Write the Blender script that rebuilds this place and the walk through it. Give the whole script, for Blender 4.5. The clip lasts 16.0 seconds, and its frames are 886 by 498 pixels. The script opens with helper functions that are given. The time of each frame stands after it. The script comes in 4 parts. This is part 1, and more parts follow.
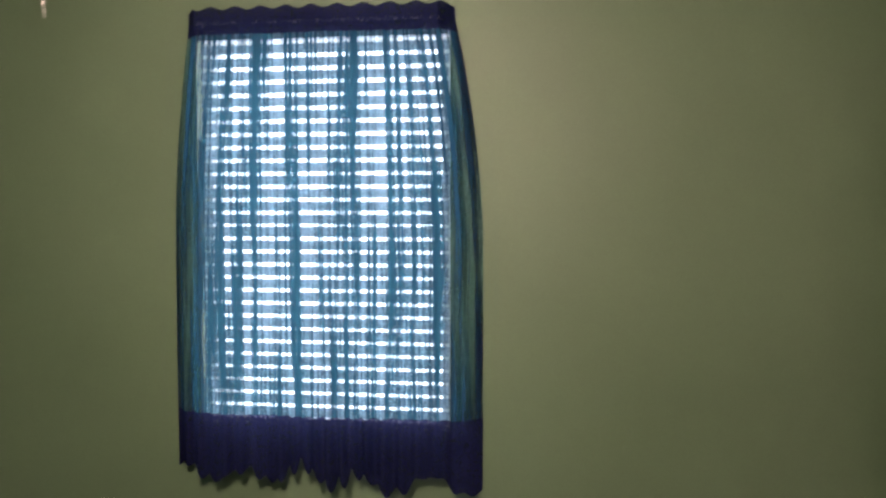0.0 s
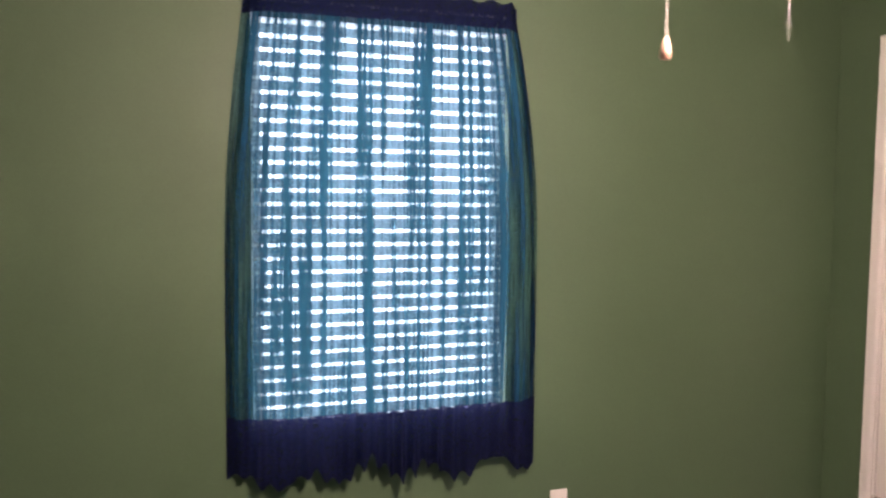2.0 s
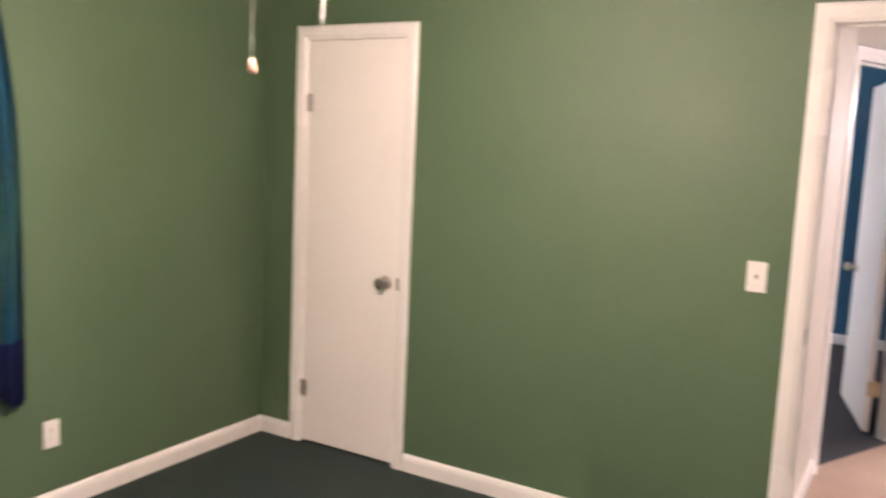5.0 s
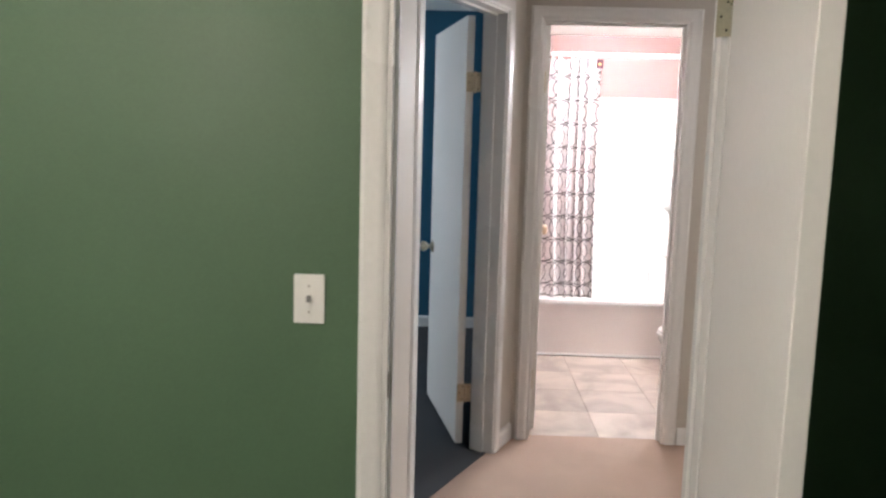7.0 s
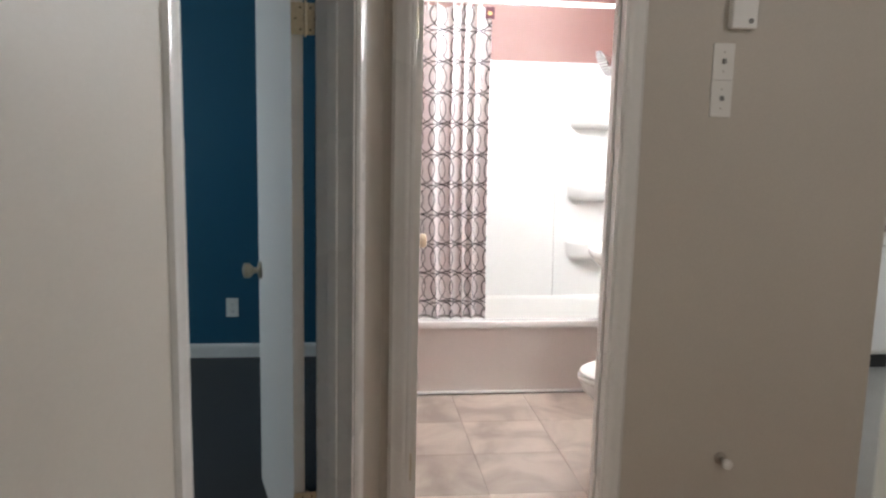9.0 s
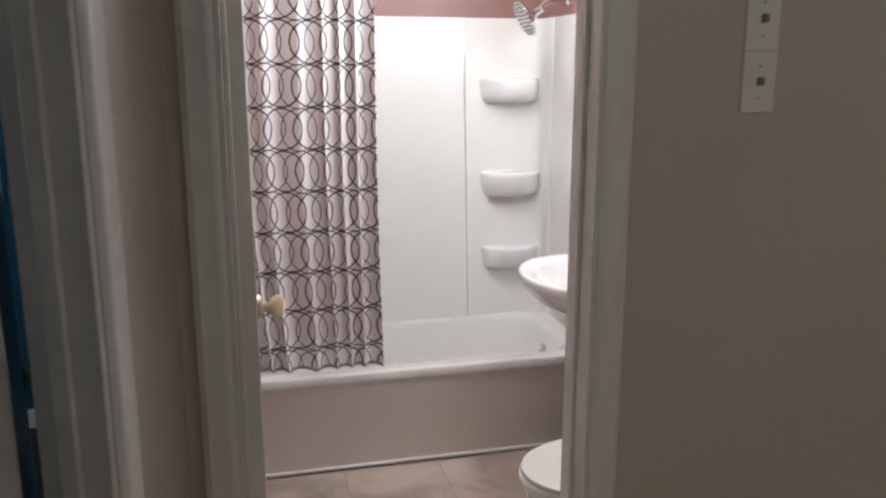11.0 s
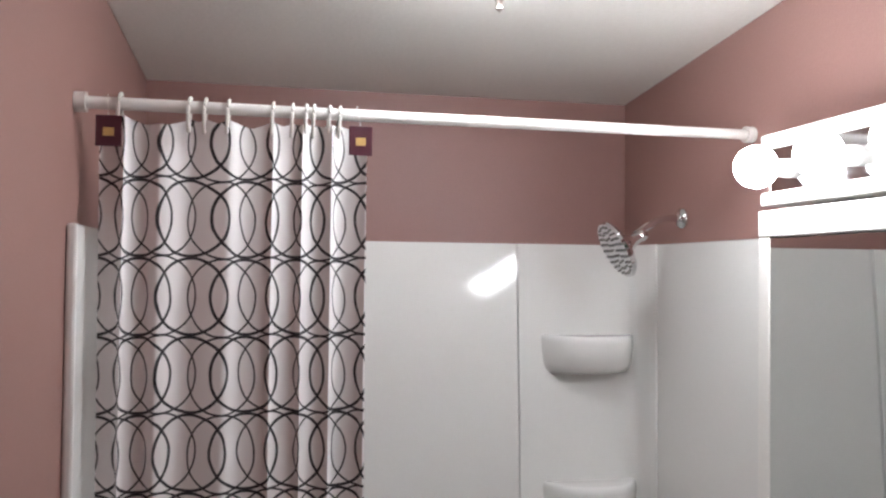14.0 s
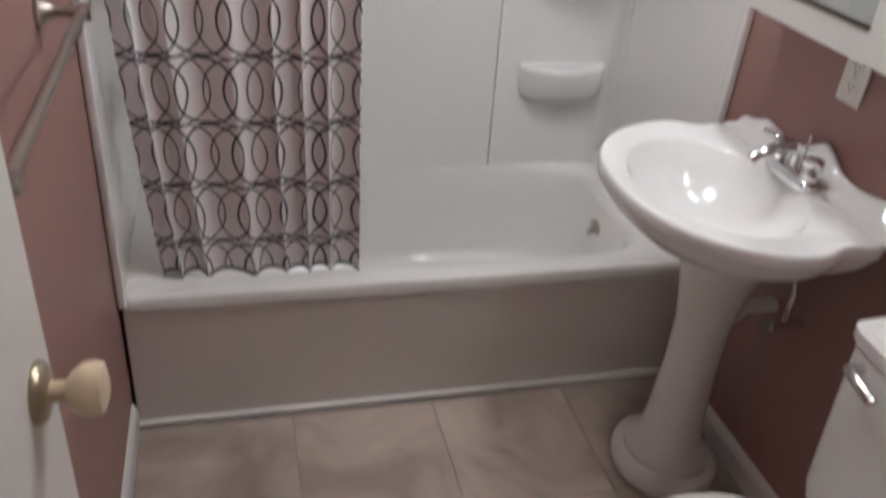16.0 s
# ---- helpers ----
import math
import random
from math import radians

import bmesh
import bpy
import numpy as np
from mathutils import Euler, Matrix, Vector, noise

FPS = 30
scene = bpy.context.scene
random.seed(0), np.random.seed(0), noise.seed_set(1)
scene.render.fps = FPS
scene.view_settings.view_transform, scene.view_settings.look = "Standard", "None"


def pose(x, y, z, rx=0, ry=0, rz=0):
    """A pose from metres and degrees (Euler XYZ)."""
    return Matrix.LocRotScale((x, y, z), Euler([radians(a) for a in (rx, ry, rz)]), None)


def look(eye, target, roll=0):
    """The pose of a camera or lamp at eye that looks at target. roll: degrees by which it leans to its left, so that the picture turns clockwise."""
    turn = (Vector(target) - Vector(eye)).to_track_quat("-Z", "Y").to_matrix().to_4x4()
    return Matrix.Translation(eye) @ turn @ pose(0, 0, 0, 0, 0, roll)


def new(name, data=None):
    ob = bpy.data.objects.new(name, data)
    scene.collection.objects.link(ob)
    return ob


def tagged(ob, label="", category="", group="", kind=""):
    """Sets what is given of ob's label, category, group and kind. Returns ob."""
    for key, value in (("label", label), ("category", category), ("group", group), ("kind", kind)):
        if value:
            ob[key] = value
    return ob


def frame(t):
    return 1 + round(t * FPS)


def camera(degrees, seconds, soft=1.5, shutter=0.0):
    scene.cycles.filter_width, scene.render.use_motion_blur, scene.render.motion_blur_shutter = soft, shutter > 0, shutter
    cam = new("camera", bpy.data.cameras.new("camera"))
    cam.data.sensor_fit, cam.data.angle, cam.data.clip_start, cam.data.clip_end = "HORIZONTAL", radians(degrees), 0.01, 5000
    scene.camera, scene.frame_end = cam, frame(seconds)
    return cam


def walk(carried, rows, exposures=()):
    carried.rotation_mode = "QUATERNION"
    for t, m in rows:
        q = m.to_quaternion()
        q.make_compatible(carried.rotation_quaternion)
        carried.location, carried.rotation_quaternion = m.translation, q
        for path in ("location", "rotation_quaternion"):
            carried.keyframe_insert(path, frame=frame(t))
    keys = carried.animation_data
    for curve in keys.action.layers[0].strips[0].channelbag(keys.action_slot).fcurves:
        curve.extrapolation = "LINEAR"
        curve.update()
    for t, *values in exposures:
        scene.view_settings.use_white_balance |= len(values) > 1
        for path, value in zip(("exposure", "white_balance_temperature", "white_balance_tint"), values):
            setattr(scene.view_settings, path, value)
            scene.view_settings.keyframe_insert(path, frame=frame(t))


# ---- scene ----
cam = camera(57.0, 16.0, 2.4, 0.4)
EXPOSURES = [(0.0, 1.60, 7600, 44), (3.5, 1.58, 7400, 40), (5.2, 1.74, 7300, 32), (7.3, 0.86, 6350, 12), (8.3, 0.5, 6500, 10), (9.7, 0.3, 6500, 10), (11.8, -0.85, 6500, 12), (12.5, -0.95, 6500, 12), (13.5, -1.28, 6500, 12), (14.0, -1.34, 6500, 12), (14.5, -1.44, 6500, 10), (15.0, -1.42, 6500, 8), (15.5, -1.22, 6500, 8), (16.0, -1.02, 6500, 12)]
PATH = [
    (0, (-0.831, 0.335, 1.453), (-1.091, 2.315, 1.349), 0.0),
    (0.5, (-1.177, 0.386, 1.468), (-1.261, 2.378, 1.314), 2.5),
    (1, (-1.553, 0.492, 1.457), (-1.409, 2.484, 1.363), 2.6),
    (1.5, (-1.904, 0.444, 1.475), (-1.564, 2.407, 1.301), 1.9),
    (2, (-2.292, 0.367, 1.483), (-1.695, 2.271, 1.339), 0.6),
    (2.5, (-2.611, 0.319, 1.467), (-1.935, 2.192, 1.278), -1.6),
    (3, (-2.871, 0.254, 1.489), (-2.111, 2.095, 1.311), 2.6),
    (3.5, (-3.045, 0.203, 1.519), (-2.079, 1.944, 1.332), 2.2),
    (4, (-3.104, 0.128, 1.536), (-1.899, 1.710, 1.325), 1.6),
    (4.5, (-3.018, 0.149, 1.546), (-1.572, 1.514, 1.332), 2.1),
    (5, (-2.938, 0.144, 1.536), (-1.226, 1.148, 1.286), 2.6),
    (5.2, (-2.826, 0.186, 1.532), (-1.049, 1.064, 1.263), 2.8),
    (7.3, (-1.364, 0.306, 1.473), (0.618, 0.334, 1.204), 1.5),
    (7.5, (-1.232, 0.295, 1.469), (0.748, 0.328, 1.188), 1.7),
    (7.6, (-1.147, 0.307, 1.465), (0.832, 0.287, 1.179), 2.3),
    (8, (-0.866, 0.325, 1.462), (1.099, 0.085, 1.181), 1.3),
    (8.3, (-0.633, 0.401, 1.463), (1.305, 0.029, 1.137), 2.9),
    (8.5, (-0.496, 0.294, 1.453), (1.450, -0.036, 1.132), 0.7),
    (8.6, (-0.463, 0.270, 1.456), (1.492, -0.016, 1.145), 0.9),
    (8.8, (-0.310, 0.215, 1.462), (1.649, -0.035, 1.143), 1.1),
    (9, (-0.173, 0.172, 1.466), (1.787, -0.068, 1.148), 1.3),
    (9.3, (0.030, 0.155, 1.450), (1.972, -0.235, 1.170), 1.8),
    (9.5, (0.142, 0.162, 1.449), (2.070, -0.302, 1.189), 1.1),
    (9.7, (0.253, 0.142, 1.455), (2.168, -0.354, 1.166), 0.5),
    (11.8, (1.470, -0.123, 1.667), (3.351, -0.602, 1.185), 1.4),
    (12, (1.605, -0.135, 1.686), (3.480, -0.640, 1.208), 2.7),
    (12.5, (1.849, -0.227, 1.680), (3.740, -0.659, 1.193), 2.0),
    (13, (2.058, -0.232, 1.683), (3.972, -0.665, 1.296), 0.5),
    (13.5, (2.250, -0.326, 1.690), (4.201, -0.740, 1.543), 1.5),
    (14, (2.358, -0.392, 1.734), (4.318, -0.787, 1.781), 0.6),
    (14.5, (2.366, -0.421, 1.729), (4.326, -0.820, 1.728), 1.6),
    (15, (2.340, -0.349, 1.681), (4.245, -0.800, 1.270), 1.9),
    (15.5, (2.335, -0.318, 1.624), (4.140, -0.787, 0.902), 4.2),
    (16, (2.312, -0.287, 1.562), (3.951, -0.771, 0.523), 5.4),
]
walk(cam, [(t, look(eye, target, roll)) for t, eye, target, roll in PATH], EXPOSURES)

# ---- world and lamps ----
world = bpy.data.worlds.new("sky")
scene.world = world
world.use_nodes = True
wn = world.node_tree.nodes
sky = wn.new("ShaderNodeTexSky")
sky.sky_type, sky.sun_disc = "NISHITA", False
sky.sun_elevation, sky.sun_rotation = radians(40), radians(160)
wn["Background"].inputs["Strength"].default_value = 0.15
world.node_tree.links.new(sky.outputs[0], wn["Background"].inputs["Color"])
sun = new("sun", bpy.data.lights.new("sun", "SUN"))
sun.data.energy, sun.data.angle, sun.data.color = 1.2, radians(10), (1, 0.95, 0.88)
sun.matrix_world = look((5, -9, 9), (0, 0, 0))


def lamp(name, kind, m, watts, colour, size):
    ob = new(name, bpy.data.lights.new(name, kind))
    ob.data.energy, ob.data.color = watts, colour
    if kind == "AREA":
        ob.data.size = size
    else:
        ob.data.shadow_soft_size = size
    ob.matrix_world = m
    return ob


FAN = (-1.49, 1.36)
BULBS = [3.845 - 0.195 * i for i in range(4)]
DAY = (0.86, 0.94, 1.0)


def window_light(name, eye, target, watts, w, h, colour=DAY):
    """Daylight standing in a window's opening."""
    ob = lamp(name, "AREA", look(eye, target), watts, colour, w)
    ob.data.shape, ob.data.size_y = "RECTANGLE", h
    return ob


window_light("north_window_light", (-1.632, 3.189, 1.375), (-1.632, 0, 1.375), 7.0, 0.95, 1.42)
window_light("far_window_light", (-3.69, 3.189, 1.375), (-3.69, 0, 1.375), 2.5, 0.90, 1.42)
window_light("kitchen_window_light", (3.2, -5.50, 1.45), (3.2, 0, 1.45), 34, 1.55, 1.05)
window_light("blue_room_window_light", (3.6, 3.45, 1.4), (3.6, 0, 1.4), 18, 0.9, 1.3)

# ---- materials ----


def mat(name, colour, rough=0.5, metal=0.0, var=0.06, scale=8.0, bump=0.0, bscale=120.0, gloss=None, spec=0.5):
    """A plain surface with variation at two scales and fine relief."""
    m = bpy.data.materials.new(name)
    m.use_nodes = True
    n, l = m.node_tree.nodes, m.node_tree.links
    b = n["Principled BSDF"]
    b.inputs["Roughness"].default_value, b.inputs["Metallic"].default_value = rough, metal
    b.inputs["Specular IOR Level"].default_value = spec
    co = n.new("ShaderNodeTexCoord")
    big, fine = n.new("ShaderNodeTexNoise"), n.new("ShaderNodeTexNoise")
    big.inputs["Scale"].default_value, fine.inputs["Scale"].default_value = scale * 0.25, bscale
    big.inputs["Detail"].default_value, fine.inputs["Detail"].default_value = 5, 3
    add = n.new("ShaderNodeMath")
    add.operation = "ADD"
    mixf = n.new("ShaderNodeMapRange")
    mixf.inputs["From Min"].default_value, mixf.inputs["From Max"].default_value = 0.6, 1.4
    mixf.inputs["To Min"].default_value, mixf.inputs["To Max"].default_value = 1 - var, 1 + var
    hsv = n.new("ShaderNodeHueSaturation")
    hsv.inputs["Color"].default_value = (*colour, 1)
    for t in (big, fine):
        l.new(co.outputs["Object"], t.inputs["Vector"])
    l.new(big.outputs["Fac"], add.inputs[0])
    l.new(fine.outputs["Fac"], add.inputs[1])
    l.new(add.outputs[0], mixf.inputs["Value"])
    l.new(mixf.outputs["Result"], hsv.inputs["Value"])
    l.new(hsv.outputs["Color"], b.inputs["Base Color"])
    rr = n.new("ShaderNodeMapRange")
    rr.inputs["To Min"].default_value, rr.inputs["To Max"].default_value = rough * 0.7, min(1, rough * 1.2)
    l.new(big.outputs["Fac"], rr.inputs["Value"])
    l.new(rr.outputs["Result"], b.inputs["Roughness"])
    if bump:
        bp = n.new("ShaderNodeBump")
        bp.inputs["Strength"].default_value, bp.inputs["Distance"].default_value = bump, 0.002
        l.new(fine.outputs["Fac"], bp.inputs["Height"])
        l.new(bp.outputs["Normal"], b.inputs["Normal"])
    return m


GREEN = mat("green_wall_paint", (0.0638, 0.1171, 0.0613), 0.62, var=0.09, bump=0.2, bscale=160)
BEIGE = mat("beige_wall_paint", (0.50, 0.455, 0.395), 0.55, var=0.05, bump=0.25, bscale=160)
PINK = mat("dusty_pink_wall_paint", (0.31, 0.172, 0.152), 0.5, var=0.05, bump=0.25, bscale=160)
TEAL = mat("deep_blue_wall_paint", (0.012, 0.085, 0.15), 0.5, var=0.06, bump=0.2)
CEIL = mat("ceiling_paint", (0.72, 0.70, 0.66), 0.85, var=0.04, bump=0.5, bscale=90)
TRIM = mat("white_gloss_trim_paint", (0.74, 0.72, 0.69), 0.28, var=0.04, bump=0.08, bscale=60)
DOORP = mat("white_door_paint", (0.74, 0.71, 0.67), 0.38, var=0.035, bump=0.15, bscale=70)
CARPET_G = mat("dark_green_carpet", (0.007, 0.022, 0.018), 0.95, var=0.35, scale=20, bump=1.0, bscale=420)
CARPET_H = mat("tan_carpet", (0.42, 0.29, 0.22), 0.95, var=0.16, scale=14, bump=1.0, bscale=420)
CARPET_B = mat("charcoal_carpet", (0.035, 0.037, 0.042), 0.95, var=0.3, scale=20, bump=1.0, bscale=420)
VINYL_K = mat("grey_kitchen_vinyl", (0.30, 0.29, 0.27), 0.35, var=0.2, scale=14, bump=0.1)
ACRYL = mat("white_acrylic", (0.78, 0.77, 0.75), 0.10, spec=0.6, var=0.015, bump=0.0)
ENAMEL = mat("white_tub_enamel", (0.74, 0.72, 0.69), 0.13, var=0.02)
APRON = mat("tub_apron_enamel", (0.74, 0.69, 0.65), 0.25, var=0.04)
PORC = mat("white_porcelain", (0.80, 0.79, 0.77), 0.06, var=0.01)
CHROME = mat("chrome", (0.75, 0.75, 0.76), 0.09, 1.0, var=0.03)
NICKEL = mat("brushed_nickel", (0.45, 0.41, 0.37), 0.3, 1.0, var=0.08)
BRASS = mat("worn_brass", (0.52, 0.45, 0.33), 0.32, 1.0, var=0.12, scale=60)
DARKM = mat("aged_dark_metal", (0.10, 0.08, 0.06), 0.4, 0.8, var=0.2, scale=60)
PLAST = mat("white_plastic", (0.72, 0.70, 0.66), 0.35, var=0.02)
IVORY = mat("ivory_knob", (0.72, 0.58, 0.40), 0.3, var=0.05)
CABW = mat("white_cabinet_paint", (0.74, 0.72, 0.69), 0.35, var=0.03)
COUNTER = mat("grey_speckled_laminate", (0.36, 0.30, 0.27), 0.35, var=0.35, scale=60, bscale=260)
MAROON = mat("maroon_card", (0.055, 0.008, 0.018), 0.45, var=0.1)
GOLD = mat("gold_print", (0.5, 0.33, 0.12), 0.4, var=0.1)
WOODK = mat("pale_pink_wood", (0.75, 0.40, 0.30), 0.45, var=0.1, scale=50)
BLACK = mat("black_rubber", (0.012, 0.012, 0.012), 0.6, var=0.1)
# white vinyl slats; their backlit shade is put into a dark grey-blue base
SLAT = bpy.data.materials.new("shaded_white_vinyl_slat")
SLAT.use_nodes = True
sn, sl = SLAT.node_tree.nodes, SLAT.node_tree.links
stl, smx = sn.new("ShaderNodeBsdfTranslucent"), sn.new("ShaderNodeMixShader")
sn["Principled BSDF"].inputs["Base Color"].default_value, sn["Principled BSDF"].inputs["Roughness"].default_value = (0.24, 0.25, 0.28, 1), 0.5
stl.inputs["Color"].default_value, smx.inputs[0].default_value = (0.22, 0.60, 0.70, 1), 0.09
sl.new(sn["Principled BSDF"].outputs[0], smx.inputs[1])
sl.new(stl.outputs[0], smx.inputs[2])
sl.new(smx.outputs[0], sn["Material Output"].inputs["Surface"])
GREY = mat("grey_plastic", (0.20, 0.19, 0.18), 0.4, var=0.08)
GROUND = mat("lawn", (0.06, 0.09, 0.03), 0.9, var=0.3, scale=3)
SIDING = mat("pale_siding", (0.55, 0.53, 0.5), 0.7, var=0.05)
FANB = mat("white_fan_blade", (0.7, 0.68, 0.64), 0.4, var=0.03)


def emit(name, colour, strength):
    m = bpy.data.materials.new(name)
    m.use_nodes = True
    b = m.node_tree.nodes["Principled BSDF"]
    b.inputs["Base Color"].default_value = (*colour, 1)
    b.inputs["Emission Color"].default_value, b.inputs["Emission Strength"].default_value = (*colour, 1), strength
    b.inputs["Roughness"].default_value = 0.2
    return m


BULB = emit("lit_bulb_glass", (0.925, 0.97, 1.0), 134.0)
DOME = emit("lit_dome_glass", (0.925, 0.97, 1.0), 110.0)
FANGLASS = emit("lit_fan_bowl_glass", (1.0, 0.90, 0.78), 130.0)
HAZE = emit("bright_hazy_distance", (0.70, 0.92, 1.0), 2.3)
HALLGLASS = emit("lit_hall_glass", (0.97, 0.97, 1.0), 17.0)
MIRROR = mat("mirror_silver", (0.80, 0.83, 0.82), 0.015, 1.0, var=0.0)
for s in [nd for nd in MIRROR.node_tree.nodes if nd.type == "MAP_RANGE"]:
    if s.inputs["To Max"].default_value < 0.5:
        s.inputs["To Min"].default_value, s.inputs["To Max"].default_value = 0.004, 0.012
GLASS = bpy.data.materials.new("window_glass")
GLASS.use_nodes = True
gb = GLASS.node_tree.nodes["Principled BSDF"]
gb.inputs["Transmission Weight"].default_value, gb.inputs["Roughness"].default_value, gb.inputs["IOR"].default_value = 1.0, 0.0, 1.45


def sheer(name, thread, holes, density, back, spread):
    """Thin woven cloth: a share of open weave, the rest thread that is lit from both sides; denser and thinner motifs in the lace."""
    m = bpy.data.materials.new(name)
    m.use_nodes = True
    n, l = m.node_tree.nodes, m.node_tree.links
    out = n["Material Output"]
    n.remove(n["Principled BSDF"])
    co = n.new("ShaderNodeTexCoord")
    lace, nz, gather = n.new("ShaderNodeTexNoise"), n.new("ShaderNodeTexNoise"), n.new("ShaderNodeTexNoise")
    lace.inputs["Scale"].default_value, lace.inputs["Distortion"].default_value = 42, 2.5
    nz.inputs["Scale"].default_value = 160
    gather.inputs["Scale"].default_value, gather.inputs["Detail"].default_value, gather.inputs["Roughness"].default_value = 23, 5, 0.7
    stretch = n.new("ShaderNodeVectorMath")
    stretch.operation = "MULTIPLY"
    stretch.inputs[1].default_value = (1, 0.03, 1)
    l.new(co.outputs["UV"], stretch.inputs[0])
    l.new(stretch.outputs[0], gather.inputs["Vector"])
    l.new(co.outputs["UV"], lace.inputs["Vector"])
    l.new(co.outputs["UV"], nz.inputs["Vector"])
    g = n.new("ShaderNodeMapRange")
    g.inputs["From Min"].default_value, g.inputs["From Max"].default_value = 0.41, 0.59
    g.inputs["To Min"].default_value, g.inputs["To Max"].default_value = density - spread, density + spread
    l.new(gather.outputs["Fac"], g.inputs["Value"])
    r = n.new("ShaderNodeMath")
    r.operation = "MULTIPLY_ADD"
    r.inputs[1].default_value = 0.90
    l.new(lace.outputs["Fac"], r.inputs[0])
    g2 = n.new("ShaderNodeMath")
    g2.operation = "SUBTRACT"
    g2.inputs[1].default_value = 0.45
    l.new(g.outputs["Result"], g2.inputs[0])
    l.new(g2.outputs[0], r.inputs[2])
    a = n.new("ShaderNodeMath")
    a.operation = "MULTIPLY_ADD"
    a.use_clamp = True
    a.inputs[1].default_value = 0.7
    l.new(nz.outputs["Fac"], a.inputs[0])
    sub = n.new("ShaderNodeMath")
    sub.operation = "SUBTRACT"
    sub.inputs[1].default_value = 0.35
    l.new(r.outputs[0], sub.inputs[0])
    l.new(sub.outputs[0], a.inputs[2])
    tr, df, tl = n.new("ShaderNodeBsdfTransparent"), n.new("ShaderNodeBsdfDiffuse"), n.new("ShaderNodeBsdfTranslucent")
    tr.inputs["Color"].default_value = (*holes, 1)
    df.inputs["Color"].default_value, tl.inputs["Color"].default_value = (*thread, 1), (*back, 1)
    m1, m2 = n.new("ShaderNodeMixShader"), n.new("ShaderNodeMixShader")
    m1.inputs[0].default_value = 0.5
    l.new(df.outputs[0], m1.inputs[1])
    l.new(tl.outputs[0], m1.inputs[2])
    l.new(a.outputs[0], m2.inputs[0])
    l.new(tr.outputs[0], m2.inputs[1])
    l.new(m1.outputs[0], m2.inputs[2])
    l.new(m2.outputs[0], out.inputs["Surface"])
    return m


SHEER = sheer("blue_sheer_lace", (0.010, 0.016, 0.045), (0.66, 0.90, 1.0), 0.70, (0.008, 0.11, 0.155), 0.60)
HEM = sheer("navy_doubled_hem", (0.012, 0.016, 0.05), (0.5, 0.6, 0.8), 0.95, (0.012, 0.02, 0.06), 0.03)


def ring_cloth():
    """White cloth printed with rows of overlapping black brush-drawn rings."""
    m = bpy.data.materials.new("ring_print_cloth")
    m.use_nodes = True
    n, l = m.node_tree.nodes, m.node_tree.links
    b = n["Principled BSDF"]
    b.inputs["Roughness"].default_value = 0.7
    co = n.new("ShaderNodeUVMap")
    wob = n.new("ShaderNodeTexNoise")
    wob.inputs["Scale"].default_value = 9
    l.new(co.outputs[0], wob.inputs["Vector"])
    sep = n.new("ShaderNodeSeparateXYZ")
    l.new(co.outputs[0], sep.inputs[0])

    def op(kind, a, c=None, k=None, clamp=False):
        q = n.new("ShaderNodeMath")
        q.operation, q.use_clamp = kind, clamp
        for i, v in enumerate((a, c, k)):
            if v is None:
                continue
            if isinstance(v, (int, float)):
                q.inputs[i].default_value = v
            else:
                l.new(v, q.inputs[i])
        return q.outputs[0]

    u = op("MULTIPLY_ADD", wob.outputs["Fac"], 0.012, sep.outputs[0])
    v = op("MULTIPLY_ADD", wob.outputs["Fac"], 0.008, sep.outputs[1])
    total = None
    pv = 0.158
    for pu, off, vo, a, bb, w in ((0.23, 0.0, 0.0, 0.076, 0.079, 0.030), (0.23, 0.5, 0.0, 0.076, 0.079, 0.030), (0.23, 0.22, 0.02, 0.072, 0.081, 0.020),
                                 (0.23, 0.76, -0.02, 0.073, 0.081, 0.020)):
        p = op("DIVIDE", op("MULTIPLY", op("SUBTRACT", op("FRACT", op("ADD", op("DIVIDE", u, pu), off)), 0.5), pu), a)
        q = op("DIVIDE", op("MULTIPLY", op("SUBTRACT", op("FRACT", op("ADD", op("DIVIDE", v, pv), vo)), 0.5), pv), bb)
        r = op("SQRT", op("ADD", op("MULTIPLY", p, p), op("MULTIPLY", q, q)))
        d = op("ABSOLUTE", op("SUBTRACT", r, 0.97))
        ink = op("DIVIDE", op("SUBTRACT", w * 1.6, d), w * 0.6, clamp=True)
        total = ink if total is None else op("MAXIMUM", total, ink)
    mixc = n.new("ShaderNodeMix")
    mixc.data_type = "RGBA"
    mixc.inputs["A"].default_value, mixc.inputs["B"].default_value = (0.80, 0.77, 0.77, 1), (0.02, 0.018, 0.022, 1)
    l.new(total, mixc.inputs["Factor"])
    l.new(mixc.outputs["Result"], b.inputs["Base Color"])
    weave = n.new("ShaderNodeTexNoise")
    weave.inputs["Scale"].default_value = 500
    bp = n.new("ShaderNodeBump")
    bp.inputs["Strength"].default_value, bp.inputs["Distance"].default_value = 0.2, 0.001
    l.new(weave.outputs["Fac"], bp.inputs["Height"])
    l.new(bp.outputs["Normal"], b.inputs["Normal"])
    return m


RINGS = ring_cloth()


